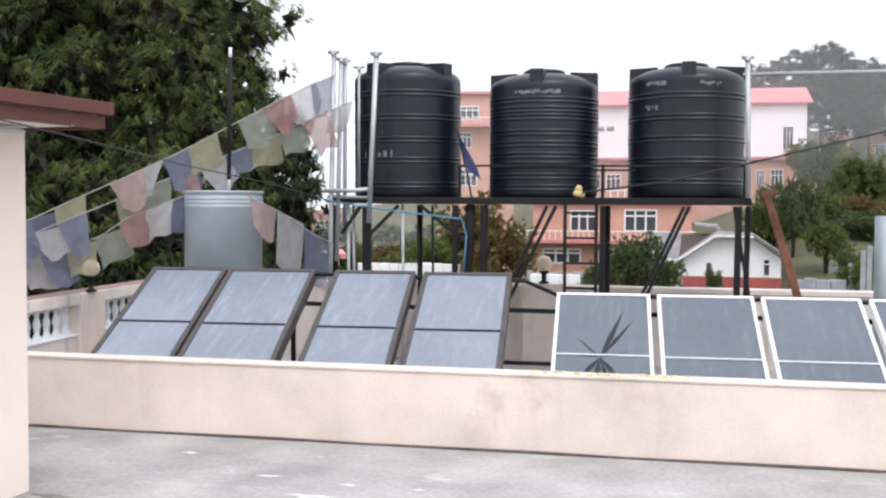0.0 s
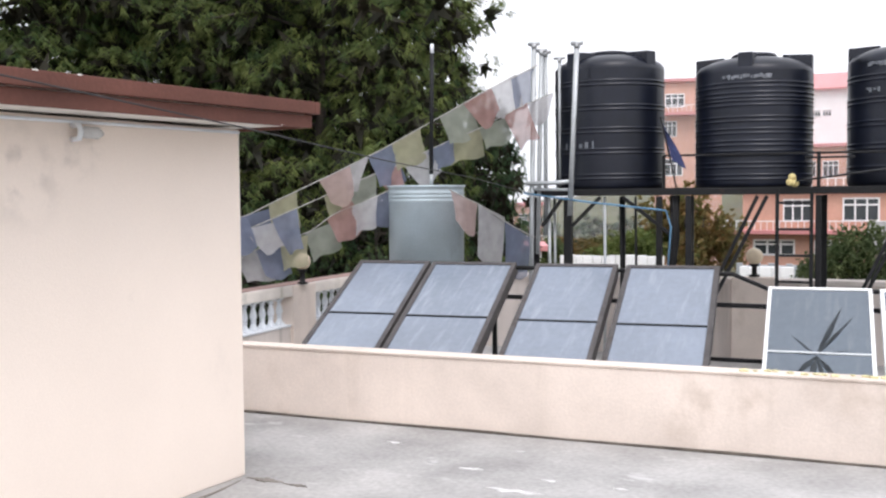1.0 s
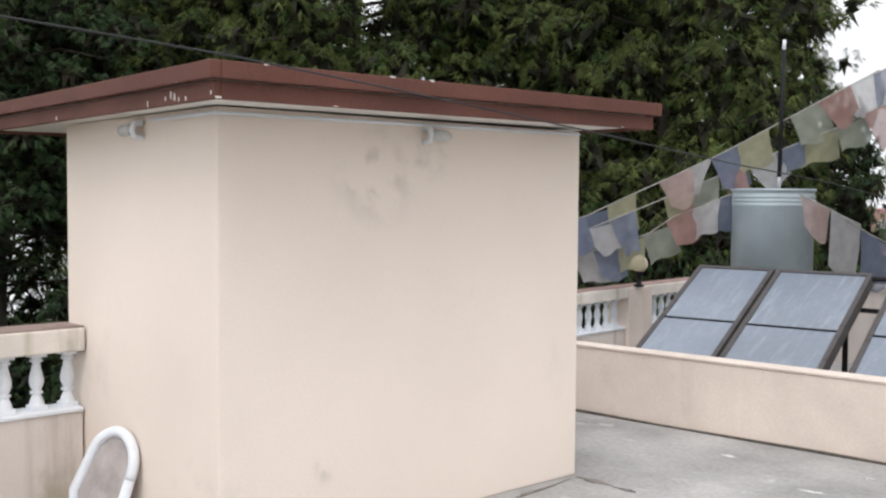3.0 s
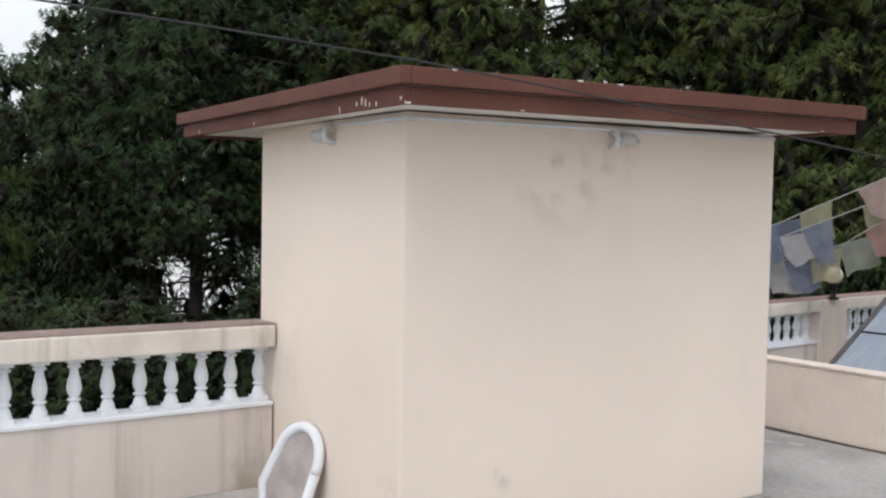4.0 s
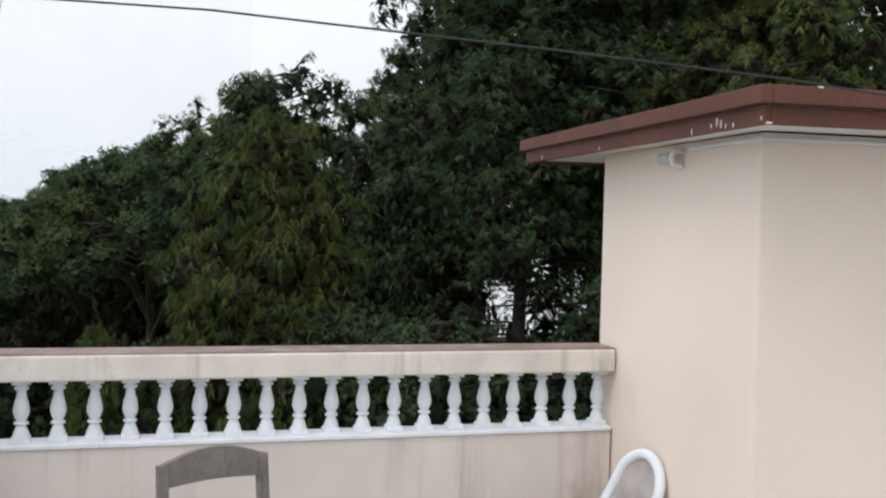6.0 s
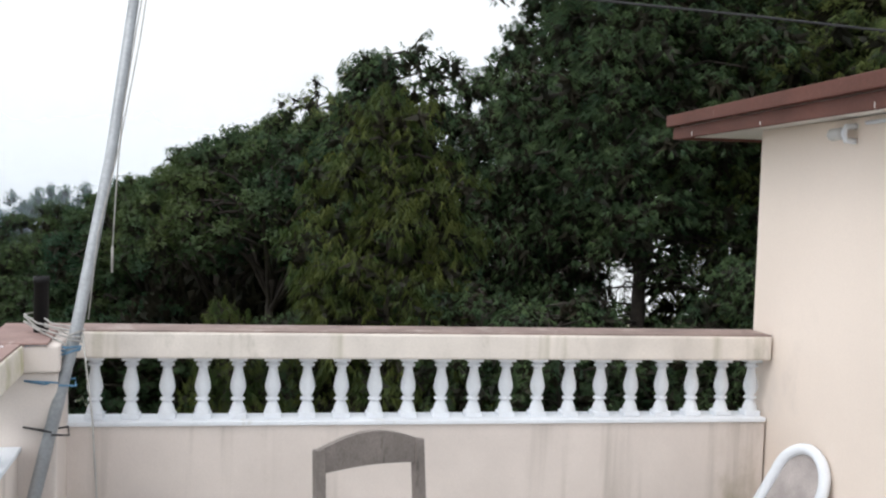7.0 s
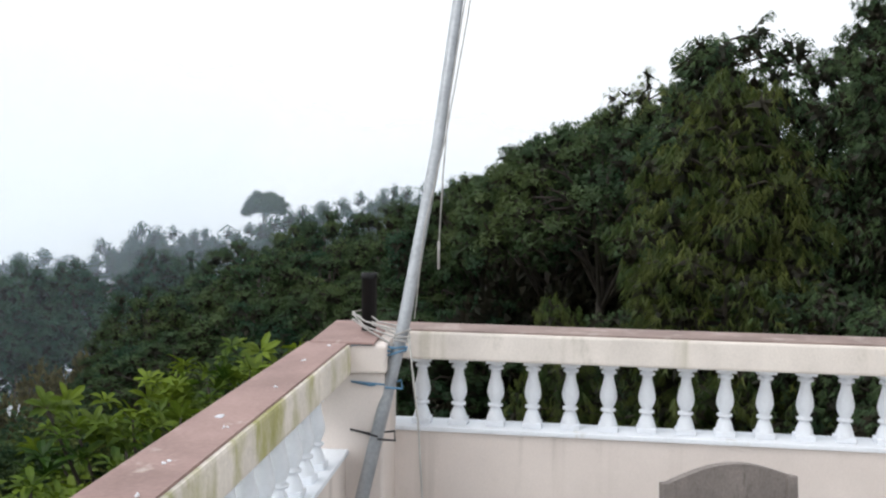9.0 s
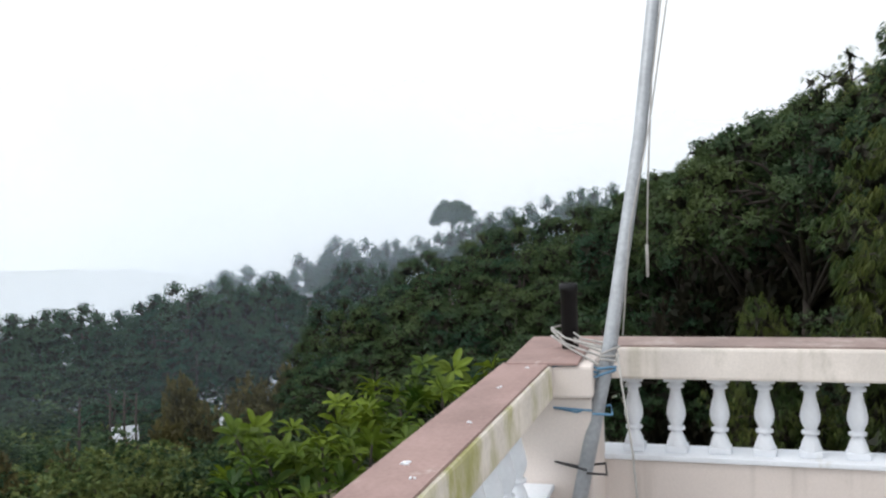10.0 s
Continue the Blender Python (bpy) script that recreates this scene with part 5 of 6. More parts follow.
def house(label, az, d, z, w, h, wins, wall, band=0.0, roof="slab", rise=1.2):
    x, y = polar(az, d)
    o = thing("house", label, "house", pose(x, y, z, 0, 0, az), "houses on the hillside")
    deep = max(5.0, w * 0.6)
    holes = [q for q in wins if q[1] < w / 2 - 0.05 and q[0] > -w / 2 + 0.05 and q[3] < h - 0.05]
    bm = B()
    wall_with_holes(bm, w, -5.0, h, holes)
    box(bm, -w / 2, w / 2, deep, deep + 0.25, -5.0, h)
    box(bm, -w / 2, -w / 2 + 0.25, 0.251, deep - 0.001, -5.0, h)
    box(bm, w / 2 - 0.25, w / 2, 0.251, deep - 0.001, -5.0, h)
    part("wall", bm, M[wall], o)
    for q in holes:
        window(o, *q)
    if roof == "slab":
        bm = B()
        box(bm, -w / 2 - 0.35, w / 2 + 0.35, -0.45, deep + 0.6, h, h + 0.28, 0.02)
        part("roof", bm, M["pink_sheet"], o, "flat roof slab with pink painted edge")
        bm = B()
        for k in range(int(w / 0.5)):
            box(bm, -w / 2 + k * 0.5, -w / 2 + k * 0.5 + 0.06, -0.3, -0.24, h + 0.28, h + 0.8)
        box(bm, -w / 2, w / 2, -0.3, -0.24, h + 0.8, h + 0.86)
        part("roof_railing", bm, M["white_wall"], o)
    else:
        bm = B()
        prism(bm, [(-0.5, h - 0.05), (deep / 2, h + rise * 1.55), (deep + 0.7, h - 0.05), (deep + 0.7, h + 0.1), (deep / 2, h + rise * 1.55 + 0.16), (-0.5, h + 0.1)], "x", -w / 2 - 0.5, w / 2 + 0.5)
        part("roof", bm, M["pink_sheet"], o, "pitched pink sheet roof")
        bm = B()
        prism(bm, [(0.3, h), (deep / 2, h + rise * 1.5), (deep - 0.2, h)], "x", w / 2 - 0.25, w / 2 - 0.02)
        part("gable", bm, M[wall], o)
    if band:
        bm = B()
        box(bm, -w / 2 - 1.6, w / 2 + 0.2, -1.2, -0.002, h * band - 0.3, h * band - 0.04, 0.02)
        part("balcony_slab", bm, M["pink_sheet"], o, "projecting balcony slab with red-pink edge")
        bm = B()
        for k in range(int((w + 1.6) / 0.4)):
            box(bm, -w / 2 - 1.55 + k * 0.4, -w / 2 - 1.50 + k * 0.4, -1.15, -1.1, h * band - 0.04, h * band + 0.55)
        box(bm, -w / 2 - 1.6, w / 2 + 0.2, -1.16, -1.09, h * band + 0.55, h * band + 0.62)
        part("balcony_railing", bm, M["white_wall"], o)
    return o


def cottage(az, d, z):
    x, y = polar(az, d)
    o = thing("house", "small white cottage with grey slate roofs and red plinth", "house", pose(x, y, z, 0, 0, az), "houses on the hillside")
    bm = B()
    wall_with_holes(bm, 4.50, 0.56, 1.50, [(-1.18, -0.93, 0.57, 1.22), (1.43, 1.77, 0.62, 1.45)])
    prism(bm, [(-2.25, 1.501), (-0.72, 2.50), (0.95, 2.44), (2.25, 1.501)], "y", 0.0, 0.25)
    box(bm, -2.25, -2.05, 0.251, 5.0, 0.56, 1.5)
    box(bm, 2.05, 2.25, 0.251, 5.0, 0.56, 1.5)
    part("wall", bm, M["white_wall"], o)
    bm = B()
    box(bm, -2.28, 2.28, -0.03, 5.0, -3.0, 0.555)
    part("plinth", bm, M["redbase"], o, "red painted plinth")
    bm = B()
    prism(bm, [(-2.45, 1.36), (-0.75, 2.53), (0.98, 2.47), (2.55, 1.42), (2.60, 1.50), (1.0, 2.57), (-0.75, 2.63), (-2.50, 1.44)], "y", -0.40, 5.4)
    part("roof", bm, M["slate"], o, "grey slate roof")
    for p, q in (((-2.5, 1.36), (-0.76, 2.55)), ((-0.76, 2.55), (0.98, 2.49))):
        bm = B()
        strut(bm, (p[0], -0.46, p[1]), (q[0], -0.46, q[1]), 0.11)
        part("barge_board", bm, M["white_wall"], o, "white barge board")
    bm = B()
    box(bm, -3.55, -2.281, 0.3, 3.2, -3.0, 1.36)
    part("wing_wall", bm, M["white_wall"], o)
    bm = B()
    prism(bm, [(-0.15, 1.30), (2.6, 2.50), (2.6, 2.60), (-0.15, 1.40)], "x", -4.25, -2.48)
    part("wing_roof", bm, M["slate"], o, "grey slate lean-to roof")
    bm = B()
    box(bm, -4.25, -2.49, -0.20, -0.152, 1.26, 1.40)
    part("eaves_board", bm, M["white_wall"], o, "white eaves board")
    window(o, 1.43, 1.77, 0.62, 1.45, 0.0, 1)
    bm = B()
    box(bm, -1.18, -0.93, 0.06, 0.1, 0.57, 1.22)
    part("door", bm, M["brown_wall"], o)
    bm = B()
    prism(bm, [(0.98, 2.575), (2.60, 1.505), (2.60, 1.53), (0.98, 2.60)], "y", -0.42, 0.3)
    part("roof_verge", bm, M["slate"], o)


def tin_shed(az, d, z, w, h):
    x, y = polar(az, d)
    o = thing("shed", "brown walled shed with bent tin roof sheets", "shed", pose(x, y, z, 0, 0, az))
    bm = B()
    box(bm, -w / 2, w * 0.22, 0.0, 4.0, -3.0, h * 0.72)
    part("wall", bm, M["brown_wall"], o)
    bm = B()
    prism(bm, [(w * 0.05, h), (w * 0.30, h * 0.95), (w * 0.5, h * 0.42), (w * 0.5, h * 0.38), (w * 0.29, h * 0.90), (w * 0.05, h * 0.95)], "y", -0.4, 4.0)
    part("roof", bm, M["tin"], o)
    bm = B()
    for k in range(6):
        xx = w * (0.30 + 0.033 * k)
        strut(bm, (xx, -0.42, h * 0.96 - (xx / w - 0.30) * h * 2.65), (xx, 4.0, h * 0.97 - (xx / w - 0.30) * h * 2.65), 0.05)
    part("roof_rib", bm, M["tin"], o)


house("salmon plastered two-storey house with white window frames", 2.45, 74.4, -4.79, 11.2, 6.59, [(-2.94, -1.05, 4.48, 6.02), (0.88, 3.21, 4.48, 6.10), (-4.90, -2.12, 2.12, 3.26), (-0.89, 0.75, 2.04, 3.26), ], "salmon", band=0.60, roof="slab")
house("tall salmon apartment house with pink roof edge", 9.63, 96.1, -2.00, 5.98, 13.80, [(-2.04, -0.29, 11.49, 12.75), (-2.20, -0.98, 8.87, 10.28), (-2.04, -0.45, 5.29, 6.87), (0.87, 1.93, 8.87, 10.28), ], "salmon", band=0.80, roof="slab")
house("white hillside house with a pink sheet roof", -1.81, 102.3, 6.00, 20.97, 5.27, [(-9.19, -8.40, 2.77, 3.37), (-8.23, -7.44, 2.77, 3.37), (8.34, 9.30, 0.93, 3.10), ], "white_wall", roof="pitched", rise=1.3)
house("salmon lower house with arched windows below the white house", -2.27, 97.7, 2.32, 21.52, 3.43, [(-10.11, -9.15, 0.78, 2.18), (-8.61, -7.26, 0.78, 2.18), (6.19, 7.26, 0.73, 2.60), (4.95, 5.65, 1.04, 2.50), (8.34, 9.25, 1.30, 2.60), ], "salmon", roof="slab")
house("salmon house glimpsed behind the pines", 18.78, 93.0, -3.97, 4.20, 4.68, [(-0.05, 0.72, 2.80, 3.97), ], "salmon", roof="slab")
house("small salmon house on the hillside", -9.00, 120.9, 6.12, 3.20, 2.85, [(-0.73, 0.13, 1.05, 2.11), ], "salmon", roof="slab")
house("white hut high on the misty hillside", -9.26, 147.2, 11.61, 3.00, 2.55, [(-0.69, 0.28, 0.90, 1.80), ], "white_wall", roof="slab")
house("red-roofed house on the hillside edge", -11.80, 124.0, 5.68, 5.47, 4.04, [(-1.71, -0.68, 1.56, 2.80), ], "salmon", roof="pitched", rise=1.0)
house("long white low house with tin roof beyond the trees", 19.59, 55.8, -2.40, 4.00, 1.04, [(-0.46, 0.15, 0.37, 0.80), ], "white_wall", roof="slab")
cottage(-3.98, 51.0, -2.37)
tin_shed(-1.79, 60.0, -1.81, 4.96, 2.41)


# ---- bushes ----
def bush_mesh(seed, mat, n, size):
    rng = np.random.default_rng(seed)
    lobes = rng.normal(0, 1, (14, 3)) * [0.26, 0.26, 0.2] + [0, 0, 0.52]
    pick = rng.integers(0, 14, n)
    v = rng.normal(0, 1, (n, 3))
    v /= np.linalg.norm(v, axis=1)[:, None]
    c = lobes[pick] + v * rng.uniform(0.10, 0.27, (n, 1))
    c[:, 2] = np.abs(c[:, 2])
    return blades(rng, c, v * 0.8 + [0, 0, 0.25], 5, size * 1.15, size * 0.34, 0.5, mat, "foliage")


def bush_base(seed, mat, label, size=0.065, n=1150):
    t = thing("bush", label, "bush")
    ob = new("foliage", bush_mesh(seed, mat, n, size))
    ob.parent = t
    bm = B()
    for k in range(5):
        a = k * 1.3
        tube(bm, [(0, 0, -0.6), (0.05 * math.cos(a), 0.05 * math.sin(a), 0.2), (0.25 * math.cos(a), 0.25 * math.sin(a), 0.6)], [0.03, 0.022, 0.008], 5)
    part("stem", bm, M["bark"], t)
    return t


bush_a = bush_base(41, M["bush"], "leafy green bush on the hillside")
bush_b = bush_base(42, M["bush_light"], "yellow-green bush on the hillside")
bush_c = bush_base(43, M["autumn"], "yellow and rust tinted bush")
used = set()


def bush(base, az, d, z, w, h):
    x, y = polar(az, d)
    m = pose(x, y, z, 0, 0, rg.uniform(0, 360)) @ Matrix.Diagonal((w, w, h * 1.05, 1))
    if base.name in used:
        base = copy_thing(base, Matrix())
    else:
        used.add(base.name)
    base.matrix_basis = m


bush(bush_a, 1.39, 45.0, -2.22, 2.36, 2.40)
bush(bush_a, 3.08, 45.0, -2.30, 1.5, 1.2)
bush(bush_a, -0.4, 44.0, -2.25, 1.7, 1.5)
bush(bush_a, -3.1, 48.0, -2.4, 0.7, 1.1)
bush(bush_a, -7.10, 60.0, -0.15, 2.1, 3.1)
bush(bush_a, -6.2, 66.0, 0.0, 2.0, 2.6)
bush(bush_b, -5.6, 64.0, -0.6, 2.0, 2.4)
bush(bush_b, -8.75, 55.0, -1.2, 2.3, 2.0)
bush(bush_b, -9.7, 80.0, 1.1, 3.0, 3.6)
bush(bush_b, -10.8, 80.0, 1.1, 4.4, 4.3)
bush(bush_b, -12.0, 82.0, 1.3, 4.0, 3.6)
bush(bush_a, -9.3, 84.0, 2.0, 2.4, 2.0)
bush(bush_a, -10.4, 76.0, 0.5, 3.6, 1.4)
bush(bush_a, -8.4, 92.0, 3.6, 3.4, 3.4)
bush(bush_c, -7.7, 95.0, 3.6, 2.6, 3.4)
bush(bush_b, -11.2, 50.0, -2.0, 2.0, 1.7)
bush(bush_a, -10.0, 52.0, -2.0, 1.4, 1.4)
bush(bush_b, -10.2, 70.0, 0.0, 2.6, 0.9)
bush(bush_b, -9.0, 66.0, -0.6, 2.2, 0.8)
bush(bush_c, 9.05, 66.0, -2.9, 4.7, 4.7)
bush(bush_b, 10.6, 68.0, -3.0, 2.8, 3.8)
bush(bush_c, 7.6, 68.0, -3.0, 2.2, 2.8)
bush(bush_b, 12.9, 60.0, -2.3, 2.8, 1.9)
bush(bush_c, 14.2, 69.0, -2.4, 3.4, 1.2)
bush(bush_b, 12.0, 62.0, -2.6, 1.8, 2.2)
bush(bush_c, 16.4, 70.0, -2.5, 3.0, 1.2)
bush(bush_a, 17.56, 60.0, -2.98, 2.64, 1.98)
bush(bush_b, 19.43, 48.0, -2.31, 2.38, 1.59)

for k in range(22):
    az, d = -5.2 - (k % 11) * 0.75 + rg.uniform(-0.3, 0.3), 68 + (k // 11) * 14 + rg.uniform(-5, 6)
    x, y = polar(az, d)
    bush((bush_a, bush_b, bush_a, bush_c)[k % 4], az, d, ground_z(x, y) - 0.3, rg.uniform(1.6, 3.2), rg.uniform(1.0, 2.0))


def rubble_wall(az, d, z, w, h, mat, label):
    x, y = polar(az, d)
    rng = random.Random(int(az * 31))
    bm = B()
    k = -w / 2
    while k < w / 2:
        s = rng.uniform(0.3, 0.7)
        box(bm, k, k + s * 0.96, rng.uniform(-0.1, 0.0), 0.4, -2.0, h * rng.uniform(0.7, 1.05), 0.02)
        k += s
    solid("garden_wall", bm, mat, label, "wall", "", pose(x, y, z, 0, 0, az))


rubble_wall(14.6, 58.0, -2.0, 3.9, 0.26, M["white_wall"], "low whitewashed garden wall below the trees")
rubble_wall(12.0, 57.0, -1.95, 2.0, 0.25, M["white_wall"], "low whitewashed garden wall below the trees")
rubble_wall(5.3, 58.0, -2.6, 3.6, 0.45, M["tin"], "grey rubble wall below the salmon house")
rubble_wall(5.6, 57.0, -2.45, 2.6, 0.2, M["white_wall"], "pale sheet lying before the salmon house")
rubble_wall(-8.3, 49.0, -2.5, 1.9, 0.85, M["tin"], "grey stone terrace wall on the slope")
rubble_wall(-8.6, 47.0, -2.3, 1.5, 0.25, M["white_wall"], "pale rubble heap on the slope")
rubble_wall(-9.9, 55.0, -1.9, 2.0, 0.6, M["tin"], "grey stone terrace wall on the slope")
for az, d, z, h in ((-10.55, 48.0, -2.4, 2.1), (-10.85, 48.0, -2.4, 2.3), (-9.95, 50.0, -2.6, 1.6)):
    x, y = polar(az, d)
    bm = B()
    box(bm, -0.11, 0.11, -0.11, 0.11, -1.0, h, 0.02)
    solid("fence_post", bm, M["tin"], "pale concrete post on the slope", "post", "posts on the slope", pose(x, y, z, 0, 0, az))

under = bush_base(44, M["pine_dark"], "dark undergrowth thicket in the valley", 0.055, 1000)
under2 = bush_base(45, M["pine"], "olive brown thicket in the valley", 0.055, 1000)
olive = bush_base(47, M["bush_olive"], "dull olive and brown leafy tree in the valley")
for az, d, w, h, el in ((117.6, 54, 3.6, 6.0, 10.2), (119.6, 50, 3.4, 5.0, 12.4), (115.4, 56, 2.6, 4.5, 11.9), (113.0, 58, 3.0, 5.0, 9.8), (126.8, 47, 3.0, 4.5, 12.8)):
    bush(olive, az, d, 1.6 - d * math.tan(radians(el)) - h, w, h)
# Added near-black brush that stands in for deep shade among the pines.
shade_brush = bush_base(46, M["shade_fill"], "dark brush added for the shade among the pines", 0.07, 1100)
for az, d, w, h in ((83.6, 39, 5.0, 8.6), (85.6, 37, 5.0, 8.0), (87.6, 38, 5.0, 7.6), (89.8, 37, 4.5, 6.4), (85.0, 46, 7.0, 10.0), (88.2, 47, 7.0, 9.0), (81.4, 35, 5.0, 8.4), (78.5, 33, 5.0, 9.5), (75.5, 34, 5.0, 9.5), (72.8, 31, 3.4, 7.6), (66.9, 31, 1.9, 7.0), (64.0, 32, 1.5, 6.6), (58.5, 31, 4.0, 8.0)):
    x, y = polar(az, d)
    bush(shade_brush, az, d, ground_z(x, y) - 0.4, w, h)
for k in range(34):
    az, d = 106.0 + (k % 17) * 1.45 + rg.uniform(-0.5, 0.5), (66 if k < 17 else 88) + rg.uniform(-6, 10)
    x, y = polar(az, d)
    low = 0.7 if k < 17 and 112 < az < 122.5 else 1.0
    bush(under if k % 3 else under2, az, d, ground_z(x, y) - 0.4, rg.uniform(5.0, 8.0), rg.uniform(2.6, 4.5) * low)
for k in range(14):
    az, d = 110.5 + k * 1.4 + rg.uniform(-0.4, 0.4), 46 + rg.uniform(-5, 8)
    x, y = polar(az, d)
    bush(under2 if k % 2 else under, az, d, ground_z(x, y) - 0.4, rg.uniform(3.5, 5.5), rg.uniform(2.0, 3.2))
for az, d, w in ((121.4, 60, 0.9), (115.9, 63, 0.7), (113.2, 66, 0.3), (112.0, 112, 2.2)):
    x, y = polar(az, d)
    o = thing("shed", "small pale tin-roofed shed among the valley trees", "shed", pose(x, y, 1.6 - d * math.tan(radians(11.5 if d < 100 else 5.2)) - 2.0, 0, 0, az), "sheds in the valley")
    bm = B()
    box(bm, -w / 2, w / 2, -1.5, 1.5, -9.0, 1.6)
    part("wall", bm, M["brown_wall"], o)
    bm = B()
    prism(bm, [(-1.9, 1.6), (0.0, 2.0), (1.9, 1.6), (1.9, 1.66), (0.0, 2.07), (-1.9, 1.66)], "x", -w / 2 - 0.3, w / 2 + 0.3)
    part("roof", bm, M["tin"], o, "pale tin roof")


for az, d in ((120.8, 56), (121.4, 57), (122.1, 56), (115.5, 59), (116.2, 60), (118.6, 58), (123.6, 55)):
    x, y = polar(az, d)
    bm = B()
    tube(bm, [(0, 0, -1.0), (0.1, 0.05, 2.5), (0.05, 0.2, 5.2)], [0.10, 0.08, 0.04], 6)
    for k in range(5):
        a = k * 2.3 + az
        tube(bm, [(0.08, 0.1, 2.6 + k * 0.5), (0.9 * math.cos(a), 0.9 * math.sin(a), 3.3 + k * 0.5)], [0.03, 0.008], 4)
    solid("sapling", bm, M["bark"], "bare thin dark sapling before the valley sheds", "tree", "", pose(x, y, ground_z(x, y) - 0.2), "saplings in the valley")


# glossy tree tops just outside the near balustrade
def leaf_rosettes(seed, centres, size):
    rng = np.random.default_rng(seed)
    vs, fs = [], []
    for c in centres:
        tilt = rng.normal(0, 0.35, 3) + [0, 0, 1]
        tilt /= np.linalg.norm(tilt)
        a0 = rng.uniform(0, 6.28)
        s = size * rng.uniform(0.75, 1.25)
        for k in range(11):
            a = a0 + k * 2.4
            out = np.array([math.cos(a), math.sin(a), 0.0])
            out -= tilt * out.dot(tilt)
            out /= np.linalg.norm(out)
            side = np.cross(tilt, out)
            up = 1.15 - 0.085 * k
            ln = s * rng.uniform(0.8, 1.15)
            wd = ln * 0.17
            q = [c + out * ln * u + tilt * ln * (up * u - 0.55 * u * u) for u in (0.05, 0.4, 0.75, 1.0)]
            b = len(vs)
            vs += [q[0], q[1] + side * wd + tilt * wd * 0.35, q[1], q[1] - side * wd + tilt * wd * 0.35, q[2] + side * wd * 0.85 + tilt * wd * 0.3, q[2], q[2] - side * wd * 0.85 + tilt * wd * 0.3, q[3]]
            fs += [(b, b + 1, b + 2), (b, b + 2, b + 3), (b + 1, b + 4, b + 5, b + 2), (b + 2, b + 5, b + 6, b + 3), (b + 4, b + 7, b + 5), (b + 5, b + 7, b + 6)]
    me = bpy.data.meshes.new("foliage")
    me.from_pydata([tuple(v) for v in vs], [], fs)
    me.materials.append(M["shrub"])
    return me


def shrub_tree(seed, x, y, z, r, n):
    t = thing("broadleaf_tree", "glossy yellow-green broadleaf tree top below the rail", "tree", pose(x, y, -7.0), "broadleaf trees by the balustrade")
    rng = np.random.default_rng(seed)
    v = rng.normal(0, 1, (n, 3))
    v /= np.linalg.norm(v, axis=1)[:, None]
    v[:, 2] = np.abs(v[:, 2]) * 0.9 - 0.25
    c = v * r * rng.uniform(0.72, 1.0, (n, 1)) * [1, 1, 0.8] + [0, 0, z + 7.0 - r * 0.66]
    c[:, 2] += rng.uniform(-0.16, 0.20, n) * (v[:, 2] > -0.05)
    ob = new("foliage", leaf_rosettes(seed, c, 0.112))
    ob.parent = t
    bm = B()
    tube(bm, [(0, 0, 0), (0.1, 0.05, 3.5), (0, 0, z + 6.2 - r * 0.5)], [0.16, 0.12, 0.05], 8)
    for k in range(0, n, 4):
        tube(bm, [(0, 0, z + 6.0 - r * 0.6), Vector(c[k]) * 0.5 + Vector((0, 0, (z + 6.0 - r * 0.6) * 0.5)), tuple(c[k])], [0.025, 0.014, 0.006], 4)
    part("trunk", bm, M["bark"], t)


for sd, x, y, z, r, n in ((1, -6.1, -2.0, 0.62, 0.75, 130), (2, -6.9, -1.7, 0.66, 0.6, 90), (3, -5.1, -2.3, 0.36, 0.85, 200), (4, -4.1, -2.25, 0.08, 0.85, 200), (5, -4.6, -3.2, -0.30, 1.0, 220), (6, -3.4, -2.8, -0.40, 1.0, 200), (8, -6.0, -3.2, -0.35, 0.9, 160)):
    shrub_tree(sd, x, y, z - 0.10, r, int(n * 0.72))


# ---- prayer flags ----
def cloth(name, color):
    m = bpy.data.materials.new(name)
    m.use_nodes = True
    n, l = m.node_tree.nodes, m.node_tree.links
    n.remove(n["Principled BSDF"])
    geo = n.new("ShaderNodeNewGeometry")
    nz = n.new("ShaderNodeTexNoise")
    nz.inputs["Scale"].default_value, nz.inputs["Detail"].default_value = 9, 6
    l.new(geo.outputs["Position"], nz.inputs["Vector"])
    mr = n.new("ShaderNodeMapRange")
    mr.inputs["To Min"].default_value, mr.inputs["To Max"].default_value = 0.65, 1.25
    l.new(nz.outputs["Fac"], mr.inputs["Value"])
    sc = n.new("ShaderNodeVectorMath")
    sc.operation = "SCALE"
    sc.inputs[0].default_value = color
    l.new(mr.outputs["Result"], sc.inputs["Scale"])
    df, tr, tp = n.new("ShaderNodeBsdfDiffuse"), n.new("ShaderNodeBsdfTranslucent"), n.new("ShaderNodeBsdfTransparent")
    l.new(sc.outputs["Vector"], df.inputs["Color"])
    l.new(sc.outputs["Vector"], tr.inputs["Color"])
    a, b = n.new("ShaderNodeMixShader"), n.new("ShaderNodeMixShader")
    a.inputs[0].default_value, b.inputs[0].default_value = 0.45, 0.26
    l.new(df.outputs[0], a.inputs[1])
    l.new(tr.outputs[0], a.inputs[2])
    l.new(a.outputs[0], b.inputs[1])
    l.new(tp.outputs[0], b.inputs[2])
    l.new(b.outputs[0], n["Material Output"].inputs[0])
    return m


CLOTH = {"b": ("blue", cloth("faded_blue_cloth", (0.20, 0.225, 0.31))), "w": ("white", cloth("faded_white_cloth", (0.50, 0.49, 0.50))), "r": ("red", cloth("faded_red_cloth", (0.38, 0.235, 0.215))),
         "g": ("green", cloth("faded_green_cloth", (0.34, 0.36, 0.31))), "y": ("yellow", cloth("faded_yellow_cloth", (0.40, 0.385, 0.27))), "p": ("pink", cloth("faded_pink_cloth", (0.44, 0.33, 0.31)))}


